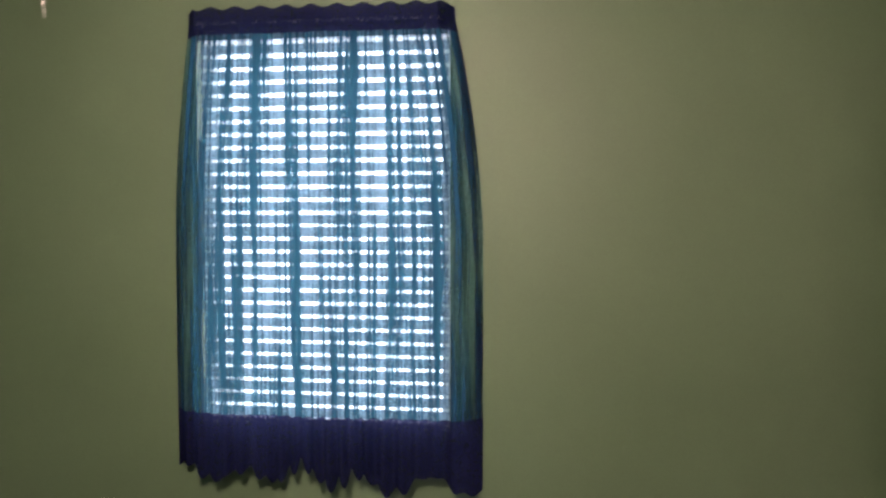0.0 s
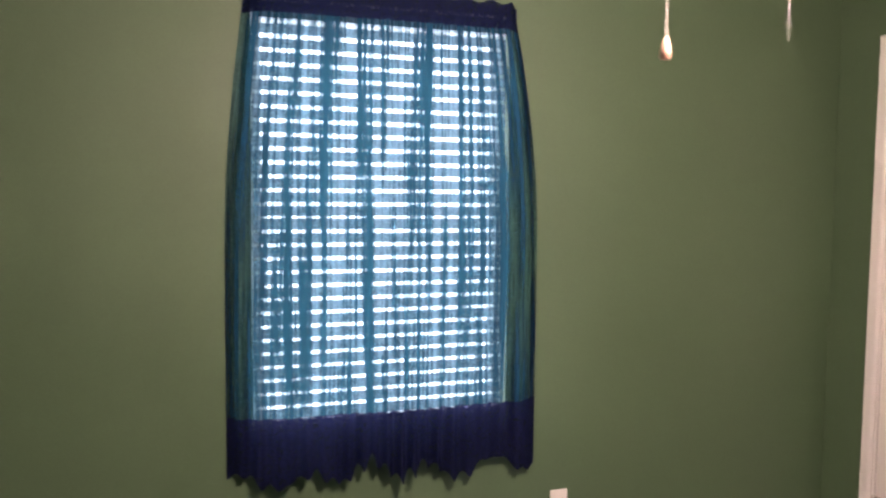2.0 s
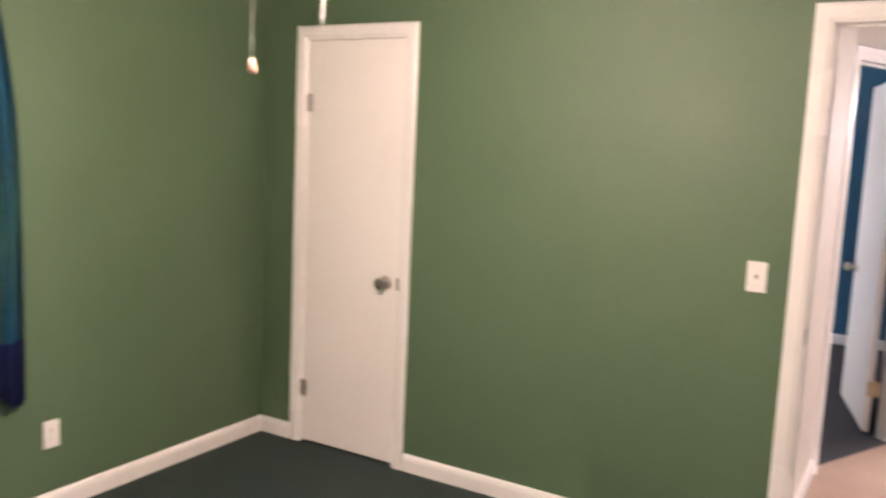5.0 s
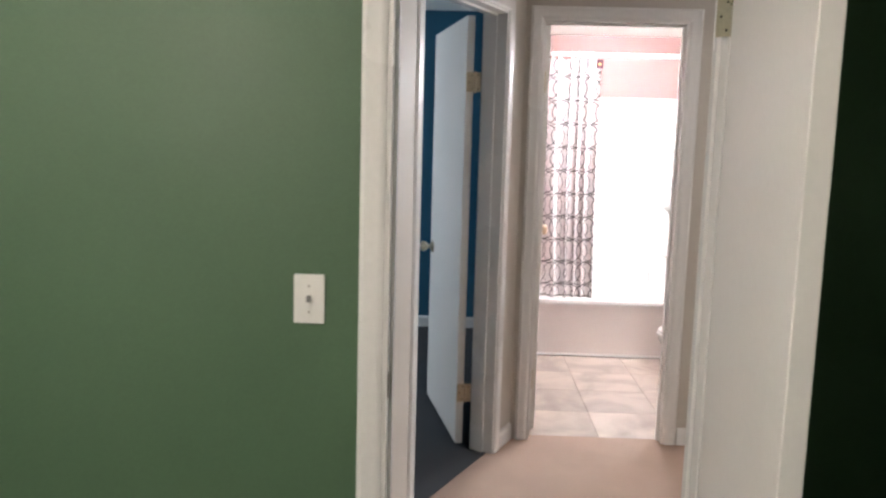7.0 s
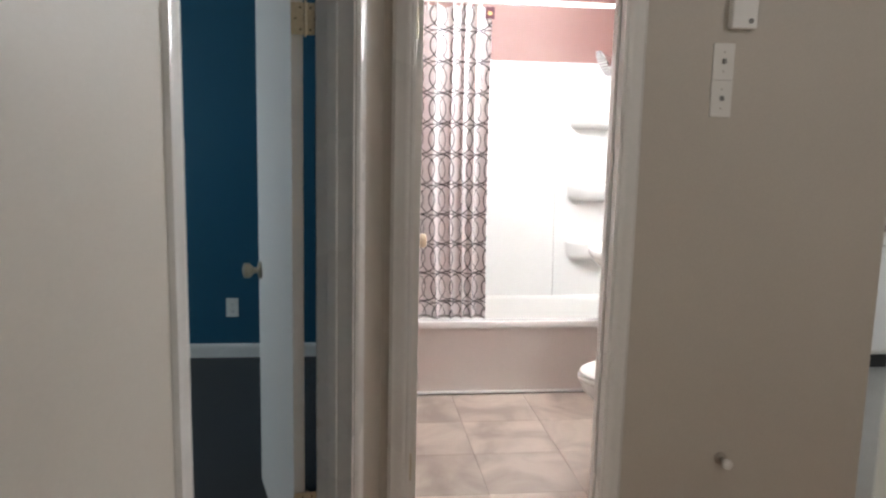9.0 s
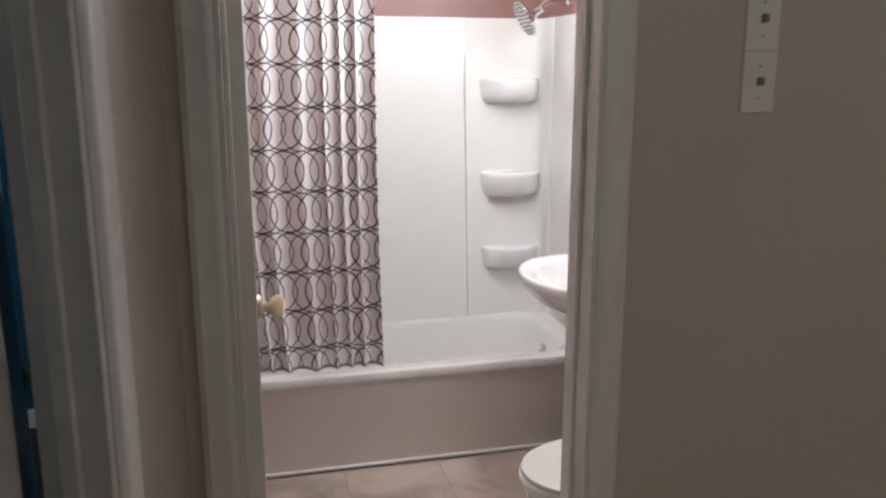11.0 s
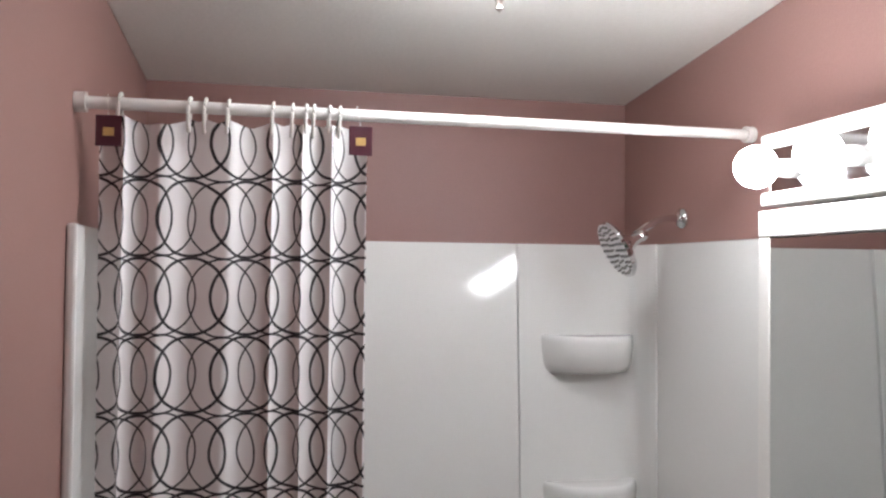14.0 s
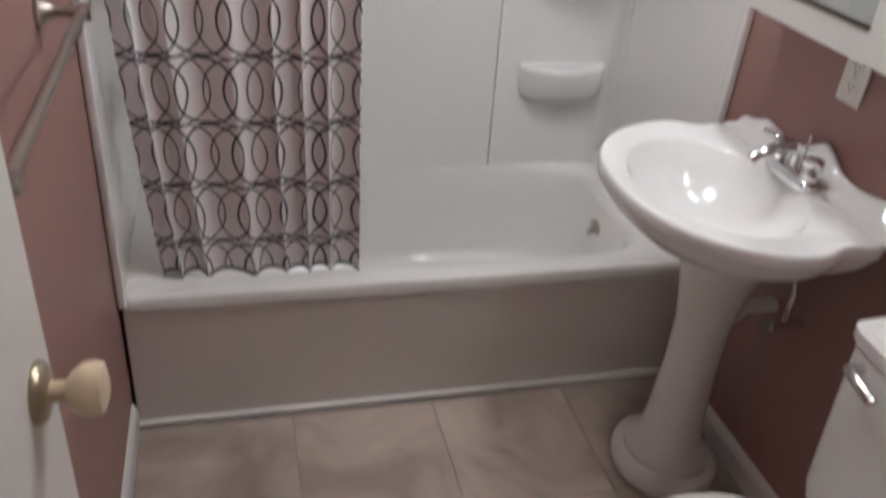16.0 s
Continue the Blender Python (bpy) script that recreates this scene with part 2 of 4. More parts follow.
def tile_vinyl():
    """Marbled tan-grey floor tile, each tile a little different."""
    m = bpy.data.materials.new("marbled_tan_tile")
    m.use_nodes = True
    n, l = m.node_tree.nodes, m.node_tree.links
    b = n["Principled BSDF"]
    b.inputs["Roughness"].default_value = 0.38
    co, inf = n.new("ShaderNodeTexCoord"), n.new("ShaderNodeObjectInfo")
    mv = n.new("ShaderNodeVectorMath")
    mv.operation = "MULTIPLY_ADD"
    mv.inputs[1].default_value = (1, 1, 1)
    cv = n.new("ShaderNodeCombineXYZ")
    k = n.new("ShaderNodeMath")
    k.operation = "MULTIPLY"
    k.inputs[1].default_value = 37.0
    l.new(inf.outputs["Random"], k.inputs[0])
    l.new(k.outputs[0], cv.inputs[2])
    l.new(co.outputs["Object"], mv.inputs[0])
    l.new(cv.outputs[0], mv.inputs[2])
    nz = n.new("ShaderNodeTexNoise")
    nz.inputs["Scale"].default_value, nz.inputs["Detail"].default_value, nz.inputs["Distortion"].default_value = 3.2, 5, 0.7
    l.new(mv.outputs[0], nz.inputs["Vector"])
    r = n.new("ShaderNodeValToRGB")
    r.color_ramp.elements[0].color, r.color_ramp.elements[0].position = (0.31, 0.245, 0.205, 1), 0.36
    r.color_ramp.elements[1].color, r.color_ramp.elements[1].position = (0.52, 0.43, 0.365, 1), 0.64
    l.new(nz.outputs["Fac"], r.inputs["Fac"])
    hs = n.new("ShaderNodeHueSaturation")
    mr = n.new("ShaderNodeMapRange")
    mr.inputs["To Min"].default_value, mr.inputs["To Max"].default_value = 0.82, 1.16
    l.new(inf.outputs["Random"], mr.inputs["Value"])
    l.new(mr.outputs["Result"], hs.inputs["Value"])
    l.new(r.outputs["Color"], hs.inputs["Color"])
    l.new(hs.outputs["Color"], b.inputs["Base Color"])
    return m


TILE = tile_vinyl()

# ---- building helpers ----


def thing(name, base, label, category, group="", kind=""):
    e = new(name)
    e.location = base
    e.empty_display_size = 0.1
    return tagged(e, label, category, group, kind)


def base_of(ob):
    p = Vector((0, 0, 0))
    while ob:
        p += ob.location
        ob = ob.parent
    return p


def part(name, bm, material, parent=None, label="", smooth=None):
    """Links a bmesh given in world places as one mesh object under a thing or a part."""
    me = bpy.data.meshes.new(name)
    bm.normal_update()
    bm.to_mesh(me)
    bm.free()
    if parent:
        me.transform(Matrix.Translation(-base_of(parent)))
    for m in material if isinstance(material, (list, tuple)) else [material]:
        me.materials.append(m)
    if smooth:
        me.shade_smooth()
        me.set_sharp_from_angle(angle=radians(smooth))
    ob = new(name, me)
    if parent:
        ob.parent = parent
    if label:
        ob["label"] = label
    return ob


def solid(name, bm, material, label, category="", kind="", group="", smooth=None):
    return tagged(part(name, bm, material, None, "", smooth), label, category, group, kind)


def box(lo, hi, bevel=0.0, seg=2, bm=None):
    own = bmesh.new()
    lo, hi = [min(a, b) for a, b in zip(lo, hi)], [max(a, b) for a, b in zip(lo, hi)]
    c = [(a + b) / 2 for a, b in zip(lo, hi)]
    s = [b - a for a, b in zip(lo, hi)]
    bmesh.ops.create_cube(own, size=1, matrix=Matrix.Translation(c) @ Matrix.Diagonal((*s, 1)))
    if bevel:
        bmesh.ops.bevel(own, geom=own.edges[:], offset=min(bevel, min(s) * 0.45), segments=seg, profile=0.5, affect="EDGES")
    return join(bm, own)


def join(bm, own):
    if bm is None:
        return own
    me = bpy.data.meshes.new("join")
    own.to_mesh(me)
    own.free()
    bm.from_mesh(me)
    bpy.data.meshes.remove(me)
    return bm


def turned(bm, m):
    bmesh.ops.transform(bm, matrix=m, verts=bm.verts[:])
    return bm


def cyl(a, b, r, r2=None, n=20, bm=None):
    a, b = Vector(a), Vector(b)
    own = bmesh.new()
    d = b - a
    bmesh.ops.create_cone(own, cap_ends=True, segments=n, radius1=r, radius2=r if r2 is None else r2, depth=d.length,
                          matrix=Matrix.Translation((a + b) / 2) @ d.to_track_quat("Z", "Y").to_matrix().to_4x4())
    return join(bm, own)


def lathe(profile, m, n=28, bm=None, sx=1.0, sy=1.0):
    """Turns (radius, height) pairs about z, then places them by m."""
    own = bmesh.new()
    rows = []
    for r, z in profile:
        rows.append([own.verts.new(m @ Vector((sx * r * math.cos(2 * math.pi * i / n), sy * r * math.sin(2 * math.pi * i / n), z))) for i in range(n)])
    for p, q in zip(rows, rows[1:]):
        for i in range(n):
            own.faces.new((p[i], p[(i + 1) % n], q[(i + 1) % n], q[i]))
    if profile[0][0] > 1e-4:
        own.faces.new(rows[0][::-1])
    if profile[-1][0] > 1e-4:
        own.faces.new(rows[-1])
    bmesh.ops.remove_doubles(own, verts=own.verts[:], dist=1e-5)
    return join(bm, own)


def tube(points, r, n=10, bm=None):
    own = bmesh.new()
    pts = [Vector(p) for p in points]
    rows = []
    for i, p in enumerate(pts):
        d = (pts[min(i + 1, len(pts) - 1)] - pts[max(i - 1, 0)]).normalized()
        up = Vector((0, 0, 1)) if abs(d.z) < 0.95 else Vector((1, 0, 0))
        s = d.cross(up).normalized()
        t = s.cross(d)
        rows.append([own.verts.new(p + r * (math.cos(2 * math.pi * k / n) * s + math.sin(2 * math.pi * k / n) * t)) for k in range(n)])
    for p, q in zip(rows, rows[1:]):
        for k in range(n):
            own.faces.new((p[k], p[(k + 1) % n], q[(k + 1) % n], q[k]))
    own.faces.new(rows[0][::-1])
    own.faces.new(rows[-1])
    return join(bm, own)


def sheet(fn, us, vs, uv=None, thick=0.0, bm=None):
    """A surface fn(u, v) with its own cloth coordinates uv(u, v)."""
    own = bmesh.new()
    lay = own.loops.layers.uv.new("UVMap")
    grid = [[own.verts.new(fn(u, v)) for u in us] for v in vs]
    for j in range(len(vs) - 1):
        for i in range(len(us) - 1):
            f = own.faces.new((grid[j][i], grid[j][i + 1], grid[j + 1][i + 1], grid[j + 1][i]))
            f.smooth = True
            if uv:
                for lp, (a, b) in zip(f.loops, ((i, j), (i + 1, j), (i + 1, j + 1), (i, j + 1))):
                    lp[lay].uv = uv(us[a], vs[b])
    if thick:
        bmesh.ops.solidify(own, geom=own.faces[:], thickness=thick)
    return join(bm, own)


def steps(a, b, n):
    return [a + (b - a) * i / n for i in range(n + 1)]


def frame_wall(axis, at, thick, along, height, holes, near, far, name, label, rev=None):
    """An upright wall with openings. axis: 'x' for a wall of constant x. near/far: the materials of its lower and higher side."""
    a0, a1 = along
    cuts = sorted({a0, a1, *[v for h in holes for v in h[:2]]})
    bm = bmesh.new()
    for s, e in zip(cuts, cuts[1:]):
        zs = [(0, height)]
        for h0, h1, z0, z1 in holes:
            if h0 <= s + 1e-6 and e <= h1 + 1e-6:
                zs = [z for z in ((0, z0), (z1, height)) if z[1] - z[0] > 1e-3]
        for z0, z1 in zs:
            if axis == "x":
                box((at, s, z0), (at + thick, e, z1), bm=bm)
            else:
                box((s, at, z0), (e, at + thick, z1), bm=bm)
    k = 0 if axis == "x" else 1
    bmesh.ops.remove_doubles(bm, verts=bm.verts[:], dist=1e-5)
    seen = {}
    for f in bm.faces:
        seen.setdefault(tuple(round(c, 3) for c in f.calc_center_median()), []).append(f)
    bmesh.ops.delete(bm, geom=[f for fs in seen.values() if len(fs) > 1 for f in fs], context="FACES_ONLY")
    bm.normal_update()
    for f in bm.faces:
        f.material_index = 1 if f.normal[k] > 0.5 else 0
    return solid(name, bm, [near, far], label, "wall", "structure")

# ---- the setting ----
XE, YN, XW, YS = 0.29, 3.142, -4.60, -0.80
H = 2.60
HC = 2.42
XP = 4.90
XB, XBI = 2.365, 2.475
XO = 4.74
HB = 2.37
A, ANG = Vector((1.38, 0.496, 0)), -24.12
ANGLED = Matrix.Translation(A) @ pose(0, 0, 0, 0, 0, ANG)
DOORZ = 2.045
WIN = (-2.09, -1.174, 0.665, 2.080)
WIN2 = (-4.148, -3.232, 0.665, 2.080)

solid("ground", box((-40, -40, -0.6), (40, 40, -0.45)), GROUND, "mown lawn round the house", "ground", "structure")
solid("floor_bedroom", box((XW - 0.1, YS - 0.1, -0.1), (XE + 0.06, YN + 0.1, -0.045)), CARPET_G, "dark green cut-pile carpet in the bedroom", "floor", "structure")
solid("floor_hall", box((XE + 0.06, -5.4, -0.1), (XBI - 0.05, 0.6, 0)), CARPET_H, "tan carpet in the hallway", "floor", "structure")
solid("floor_kitchen", box((XBI - 0.05, -5.4, -0.1), (XO, -1.56, -0.001)), VINYL_K, "grey mottled kitchen vinyl", "floor", "structure")
bm = bmesh.new()
vs = [bm.verts.new(p) for p in ((1.36, 0.56, 0), (2.40, 0.06, 0), (XO, 0.05, 0), (XO, YN, 0), (1.36, YN, 0))]
f = bm.faces.new(vs)
ext = bmesh.ops.extrude_face_region(bm, geom=[f])
bmesh.ops.translate(bm, vec=(0, 0, -0.1), verts=[v for v in ext["geom"] if isinstance(v, bmesh.types.BMVert)])
bmesh.ops.recalc_face_normals(bm, faces=bm.faces[:])
turned(bm, pose(0, 0, 0.002))
solid("floor_blue_room", bm, CARPET_B, "charcoal carpet in the blue room", "floor", "structure")

frame_wall("x", XE, 0.11, (YS, YN), H, [(2.265, 2.879, 0, DOORZ), (-0.270, 0.494, 0, DOORZ)], GREEN, BEIGE, "wall_bedroom_east", "green painted wall with a closet door and a doorway")
frame_wall("y", YN, 0.12, (XW, XE + 0.11), H, [WIN, WIN2], GREEN, SIDING, "wall_bedroom_north", "green painted wall round two curtained windows")
frame_wall("x", XW - 0.12, 0.12, (YS, YN), H, [], SIDING, GREEN, "wall_bedroom_west", "plain green painted wall")
frame_wall("y", YS - 0.12, 0.12, (XW - 0.12, XE + 0.11), H, [], BEIGE, GREEN, "wall_bedroom_south", "green painted wall behind the open door")
frame_wall("y", 0.496, 0.11, (XE + 0.11, 1.38), H, [], BEIGE, TEAL, "wall_hall_north", "beige hallway wall")
frame_wall("x", 1.38, 0.08, (0.63, YN), H, [], GREEN, TEAL, "wall_closet", "wall between closet and blue room")
frame_wall("x", XB, 0.11, (-1.64, 0.06), H, [(-0.712, -0.022, 0, DOORZ)], BEIGE, PINK, "wall_hall_east", "beige hallway wall round the bathroom doorway")
frame_wall("y", 0.0, 0.09, (XBI, XP), H, [], PINK, TEAL, "wall_bath_north", "dusty pink bathroom wall")
frame_wall("y", -1.63, 0.11, (XBI, XP), H, [], BEIGE, PINK, "wall_bath_south", "dusty pink bathroom wall behind the sink")
frame_wall("x", XP, 0.12, (-5.4, YN), H, [], PINK, SIDING, "wall_bath_back", "dusty pink wall above the tub")
# the outer wall's blue and kitchen stretches are lined in their own paint
solid("wall_blue_east", box((XO - 0.006, 0.09, 0), (XP - 0.001, YN, H)), TEAL, "deep blue painted wall", "wall", "structure")
solid("wall_kitchen_east", box((XO - 0.006, -5.4, 0), (XP - 0.001, -1.63, H)), BEIGE, "pale kitchen wall", "wall", "structure")
frame_wall("y", YN, 0.12, (XE + 0.11, XO), H, [(3.15, 4.05, 0.75, 2.05)], TEAL, SIDING, "wall_blue_north", "deep blue painted wall")
frame_wall("y", -5.52, 0.12, (XE + 0.11, XO), H, [(2.4, 4.0, 0.9, 2.0)], SIDING, BEIGE, "wall_kitchen_south", "pale wall with a kitchen window")
frame_wall("x", XE, 0.11, (-5.4, YS - 0.12), H, [], BEIGE, BEIGE, "wall_living_west", "beige wall", None)

# angled wall with the blue room's doorway
LEN = 1.079
bm = bmesh.new()
box((0, 0, 0), (0.035, 0.11, H), bm=bm)
box((0.862, 0, 0), (LEN, 0.11, H), bm=bm)
box((0.035, 0, DOORZ), (0.862, 0.11, H), bm=bm)
bm.normal_update()
for f in bm.faces:
    f.material_index = 1 if f.normal.y > 0.5 else 0
solid("wall_hall_angled", turned(bm, ANGLED), [BEIGE, TEAL], "angled beige hallway wall round the blue room's doorway", "wall", "structure")

solid("ceiling_bedroom", box((XW - 0.1, YS - 0.1, HC), (XE + 0.05, YN + 0.1, HC + 0.06)), CEIL, "white textured bedroom ceiling", "ceiling", "structure")
solid("ceiling_hall", box((XE + 0.05, -5.5, 2.28), (XB, 0.7, 2.30)), CEIL, "white hallway and kitchen ceiling", "ceiling", "structure")
solid("ceiling_kitchen", box((XB, -5.5, 2.28), (XO, -1.6, 2.30)), CEIL, "white kitchen ceiling", "ceiling", "structure")
solid("ceiling_blue", box((XE + 0.06, 0.095, HC), (XO, YN + 0.1, HC + 0.06)), CEIL, "white blue-room ceiling", "ceiling", "structure")
bm = box((XBI, -1.519, 2.30), (XP, -0.001, 2.33))
for v in bm.verts:
    v.co.z += 0.082 * (4.90 - v.co.x) - 0.015
solid("wall_tub_ledge", box((4.79, -1.519, 0), (XP - 0.001, -0.001, 1.795)), PINK, "pink ledge behind the shower surround", "wall", "structure")
solid("ceiling_bath", bm, CEIL, "white textured bathroom ceiling", "ceiling", "structure")

# ---- trim ----


def moulding(path, profile, closed=False):
    """Sweeps a profile of (out, up) pairs along level or upright points with mitred corners; path gives point and outward direction."""
    bm = bmesh.new()
    rows = [[bm.verts.new(Vector(p) + Vector(o) * a + Vector(u) * b) for a, b in profile] for p, o, u in path]
    k = len(profile)
    for p, q in zip(rows, rows[1:]):
        for i in range(k):
            bm.faces.new((p[i], p[(i + 1) % k], q[(i + 1) % k], q[i]))
    bm.faces.new(rows[0][::-1])
    bm.faces.new(rows[-1])
    bmesh.ops.recalc_face_normals(bm, faces=bm.faces[:])
    return bm


BASEP = ((0, 0), (0.012, 0), (0.013, 0.060), (0.010, 0.074), (0.004, 0.084), (0, 0.086))


def baseboard(p, q, out, z=0.001, label="white painted baseboard"):
    o = Vector((*out, 0))
    up = (0, 0, 1)
    solid("baseboard", moulding([((*p, z), o, up), ((*q, z), o, up)], BASEP), TRIM, label, "baseboard", "structure")


baseboard((XW, YN), (XE, YN), (0, -1), -0.045)
baseboard((XE, YN - 0.013), (XE, 2.936), (-1, 0), -0.045)
baseboard((XE, 2.208), (XE, 0.552), (-1, 0), -0.045)
baseboard((XW, YN - 0.013), (XW, YS), (1, 0), -0.045)
baseboard((XE + 0.115, 0.496), (1.355, 0.496), (0, -1))
baseboard((XB, -0.770), (XB, -1.64), (-1, 0))
pa, pb = ANGLED @ Vector((0.916, 0, 0)), ANGLED @ Vector((LEN - 0.005, 0, 0))
nrm = (ANGLED.to_3x3() @ Vector((0, -1, 0)))
baseboard(pa[:2], pb[:2], nrm[:2])
baseboard((XO - 0.007, 0.1), (XO - 0.007, YN), (-1, 0))
baseboard((XBI, -1.52), (4.0, -1.52), (0, 1))
baseboard((2.60, 0.0), (3.99, 0.0), (0, -1))
baseboard((XO - 0.007, -3.72), (XO - 0.007, -5.4), (-1, 0))

CASP = ((0, 0), (0.057, 0), (0.057, 0.009), (0.046, 0.016), (0.030, 0.013), (0.016, 0.016), (0.006, 0.012), (0, 0.006))


def doorway(name, m, width, depth, label, both=True, stop_at=0.045, base=0.0):
    """Jamb, stops and moulded casings of an opening; local x along the wall from its first jamb, y through it, z up."""
    t = thing(name, (m @ Vector((width / 2, 0, 0))), label, "door frame", kind="structure")

    def loc(bm):
        return turned(bm, m)

    z = DOORZ
    part("jamb", loc(box((0.0, -0.003, base), (0.016, depth + 0.003, z - 0.016), 0.002)), TRIM, t)
    part("jamb", loc(box((width - 0.016, -0.003, base), (width, depth + 0.003, z - 0.016), 0.002)), TRIM, t)
    part("head_jamb", loc(box((0.0, -0.003, z - 0.016), (width, depth + 0.003, z), 0.002)), TRIM, t)
    for x0, x1 in ((0.016, 0.026), (width - 0.026, width - 0.016)):
        part("stop", loc(box((x0, stop_at, base), (x1, stop_at + 0.03, z - 0.026), 0.002)), TRIM, t)
    part("stop", loc(box((0.016, stop_at, z - 0.026), (width - 0.016, stop_at + 0.03, z - 0.016), 0.002)), TRIM, t)
    for y, s in ((-0.0005, -1), (depth + 0.0005, 1)):
        if s > 0 and not both:
            continue
        o = Vector((0, s, 0))
        r = 0.005
        left = [((r, y, base + 0.001), (-1, 0, 0), o), ((r, y, z - r), (-1, 0, 1), o)]
        head = [((r, y, z - r), (-1, 0, 1), o), ((width - r, y, z - r), (1, 0, 1), o)]
        right = [((width - r, y, z - r), (1, 0, 1), o), ((width - r, y, base + 0.001), (1, 0, 0), o)]
        for nm, path in (("casing", left), ("head_casing", head), ("casing", right)):
            part(nm, loc(moulding(path, CASP)), TRIM, t, smooth=40)
    return t


def hinge(parent, m, pin=True, material=None):
    """A butt hinge, its two leaves folded out about a knuckle; local z along the pin."""
    h = part("hinge", turned(box((-0.040, -0.0015, -0.044), (-0.004, 0.0015, 0.044), 0.001), m), material or BRASS, parent, "worn brass butt hinge")
    part("hinge_leaf", turned(box((0.004, -0.0015, -0.044), (0.040, 0.0015, 0.044), 0.001), m), material or BRASS, h)
    bm = bmesh.new()
    for i in range(5):
        cyl((0, 0, -0.044 + i * 0.0177), (0, 0, -0.0275 + i * 0.0177), 0.0055, n=12, bm=bm)
    cyl((0, 0, -0.05), (0, 0, 0.05), 0.0035, n=10, bm=bm)
    part("knuckle", turned(bm, m), material or BRASS, h)
    for sx in (-0.028, -0.014, 0.014, 0.028):
        for sz in ((-0.030, 0.030) if abs(sx) < 0.02 else (0.0,)):
            part("screw", turned(cyl((sx, -0.0028, sz), (sx, 0.0028, sz), 0.0032, n=8), m), DARKM, h)


def knob(parent, m, material, label, rose_mat=None):
    """A round door knob on its rose; local z is out of the door."""
    k = part("doorknob", turned(lathe(((0.011, 0.012), (0.011, 0.028), (0.020, 0.034), (0.0275, 0.044), (0.029, 0.054), (0.026, 0.063), (0.012, 0.068), (0, 0.068)), Matrix()), m), material, parent, label, smooth=50)
    part("rose", turned(lathe(((0.033, 0), (0.033, 0.004), (0.028, 0.010), (0.012, 0.013), (0, 0.013)), Matrix()), m), rose_mat or material, k, smooth=50)
    return k


MX = Matrix(((0, 1, 0, 0), (1, 0, 0, 0), (0, 0, 1, 0), (0, 0, 0, 1)))


def along_y(x, y):
    """Local x runs along +y, local y along +x."""
    return Matrix.Translation((x, y, 0)) @ MX


def flip(bm):
    bmesh.ops.recalc_face_normals(bm, faces=bm.faces[:])
    return bm


_turned = turned


def turned(bm, m):
    _turned(bm, m)
    return flip(bm) if m.determinant() < 0 else bm


doorway("door_frame_closet", along_y(XE, 2.265), 0.614, 0.11, "white moulded casing round the closet door", both=False, base=-0.045)
doorway("door_frame_bedroom", along_y(XE, -0.270), 0.764, 0.11, "white moulded casing of the bedroom doorway", both=False, base=-0.045)
doorway("door_frame_bath", along_y(XB, -0.712), 0.690, 0.11, "white moulded casing of the bathroom doorway")
doorway("door_frame_blue", ANGLED @ Matrix.Translation((0.035, 0, 0)), 0.827, 0.11, "white moulded casing of the blue room's doorway")

# ---- doors ----
# closet door, closed
t = thing("door_closet", (XE + 0.02, 2.57, 0.012), "closed flat white closet door with a nickel knob", "door")
leaf = part("leaf", box((XE + 0.004, 2.284, -0.030), (XE + 0.038, 2.861, 2.026), 0.002), DOORP, t)
for z in (0.250, 1.722):
    hinge(leaf, Matrix.Translation((XE + 0.001, 2.870, z)) @ pose(0, 0, 0, 0, 0, 90), material=NICKEL)
knob(leaf, Matrix.Translation((XE + 0.004, 2.352, 0.868)) @ pose(0, 0, 0, 0, -90, 0), NICKEL, "round brushed nickel doorknob")
part("latch_plate", box((XE - 0.006, 2.268, 0.840), (XE + 0.0035, 2.284, 0.897), 0.001), DARKM, t, "dark metal strike plate")
solid("wall_closet_end", box((XE + 0.11, 0.612, 0), (1.38, 0.68, H)), GREEN, "closet end wall", "wall", "structure")

# bedroom door, swung open into the bedroom
t = thing("door_bedroom", (XE - 0.02, -0.20, 0.012), "flat white bedroom door swung open on its side jamb", "door")
m = Matrix.Translation((XE - 0.008, -0.250, 0)) @ pose(0, 0, 0, 0, 0, 171.5)
leaf = part("leaf", turned(box((0.004, 0.006, -0.030), (0.725, 0.041, 2.026), 0.002), m), DOORP, t)
for z in (0.276, 1.757):
    hinge(leaf, Matrix.Translation((XE - 0.008, -0.260, z)) @ pose(0, 0, 0, 0, 0, 45))
for s, y in ((-1, 0.006), (1, 0.041)):
    knob(leaf, m @ Matrix.Translation((0.665, y, 0.91)) @ pose(0, 0, 0, 90 if s < 0 else -90, 0, 0), NICKEL, "round brushed nickel doorknob")
part("latch", turned(box((0.724, 0.014, 0.885), (0.7265, 0.034, 0.94), 0.001), m), NICKEL, leaf)
tagged(solid("strike_plate", box((XE + 0.018, 0.475, 0.862), (XE + 0.046, 0.4785, 0.922), 0.001), DARKM, "dark metal strike plate on the bedroom doorway's jamb", "strike plate"))

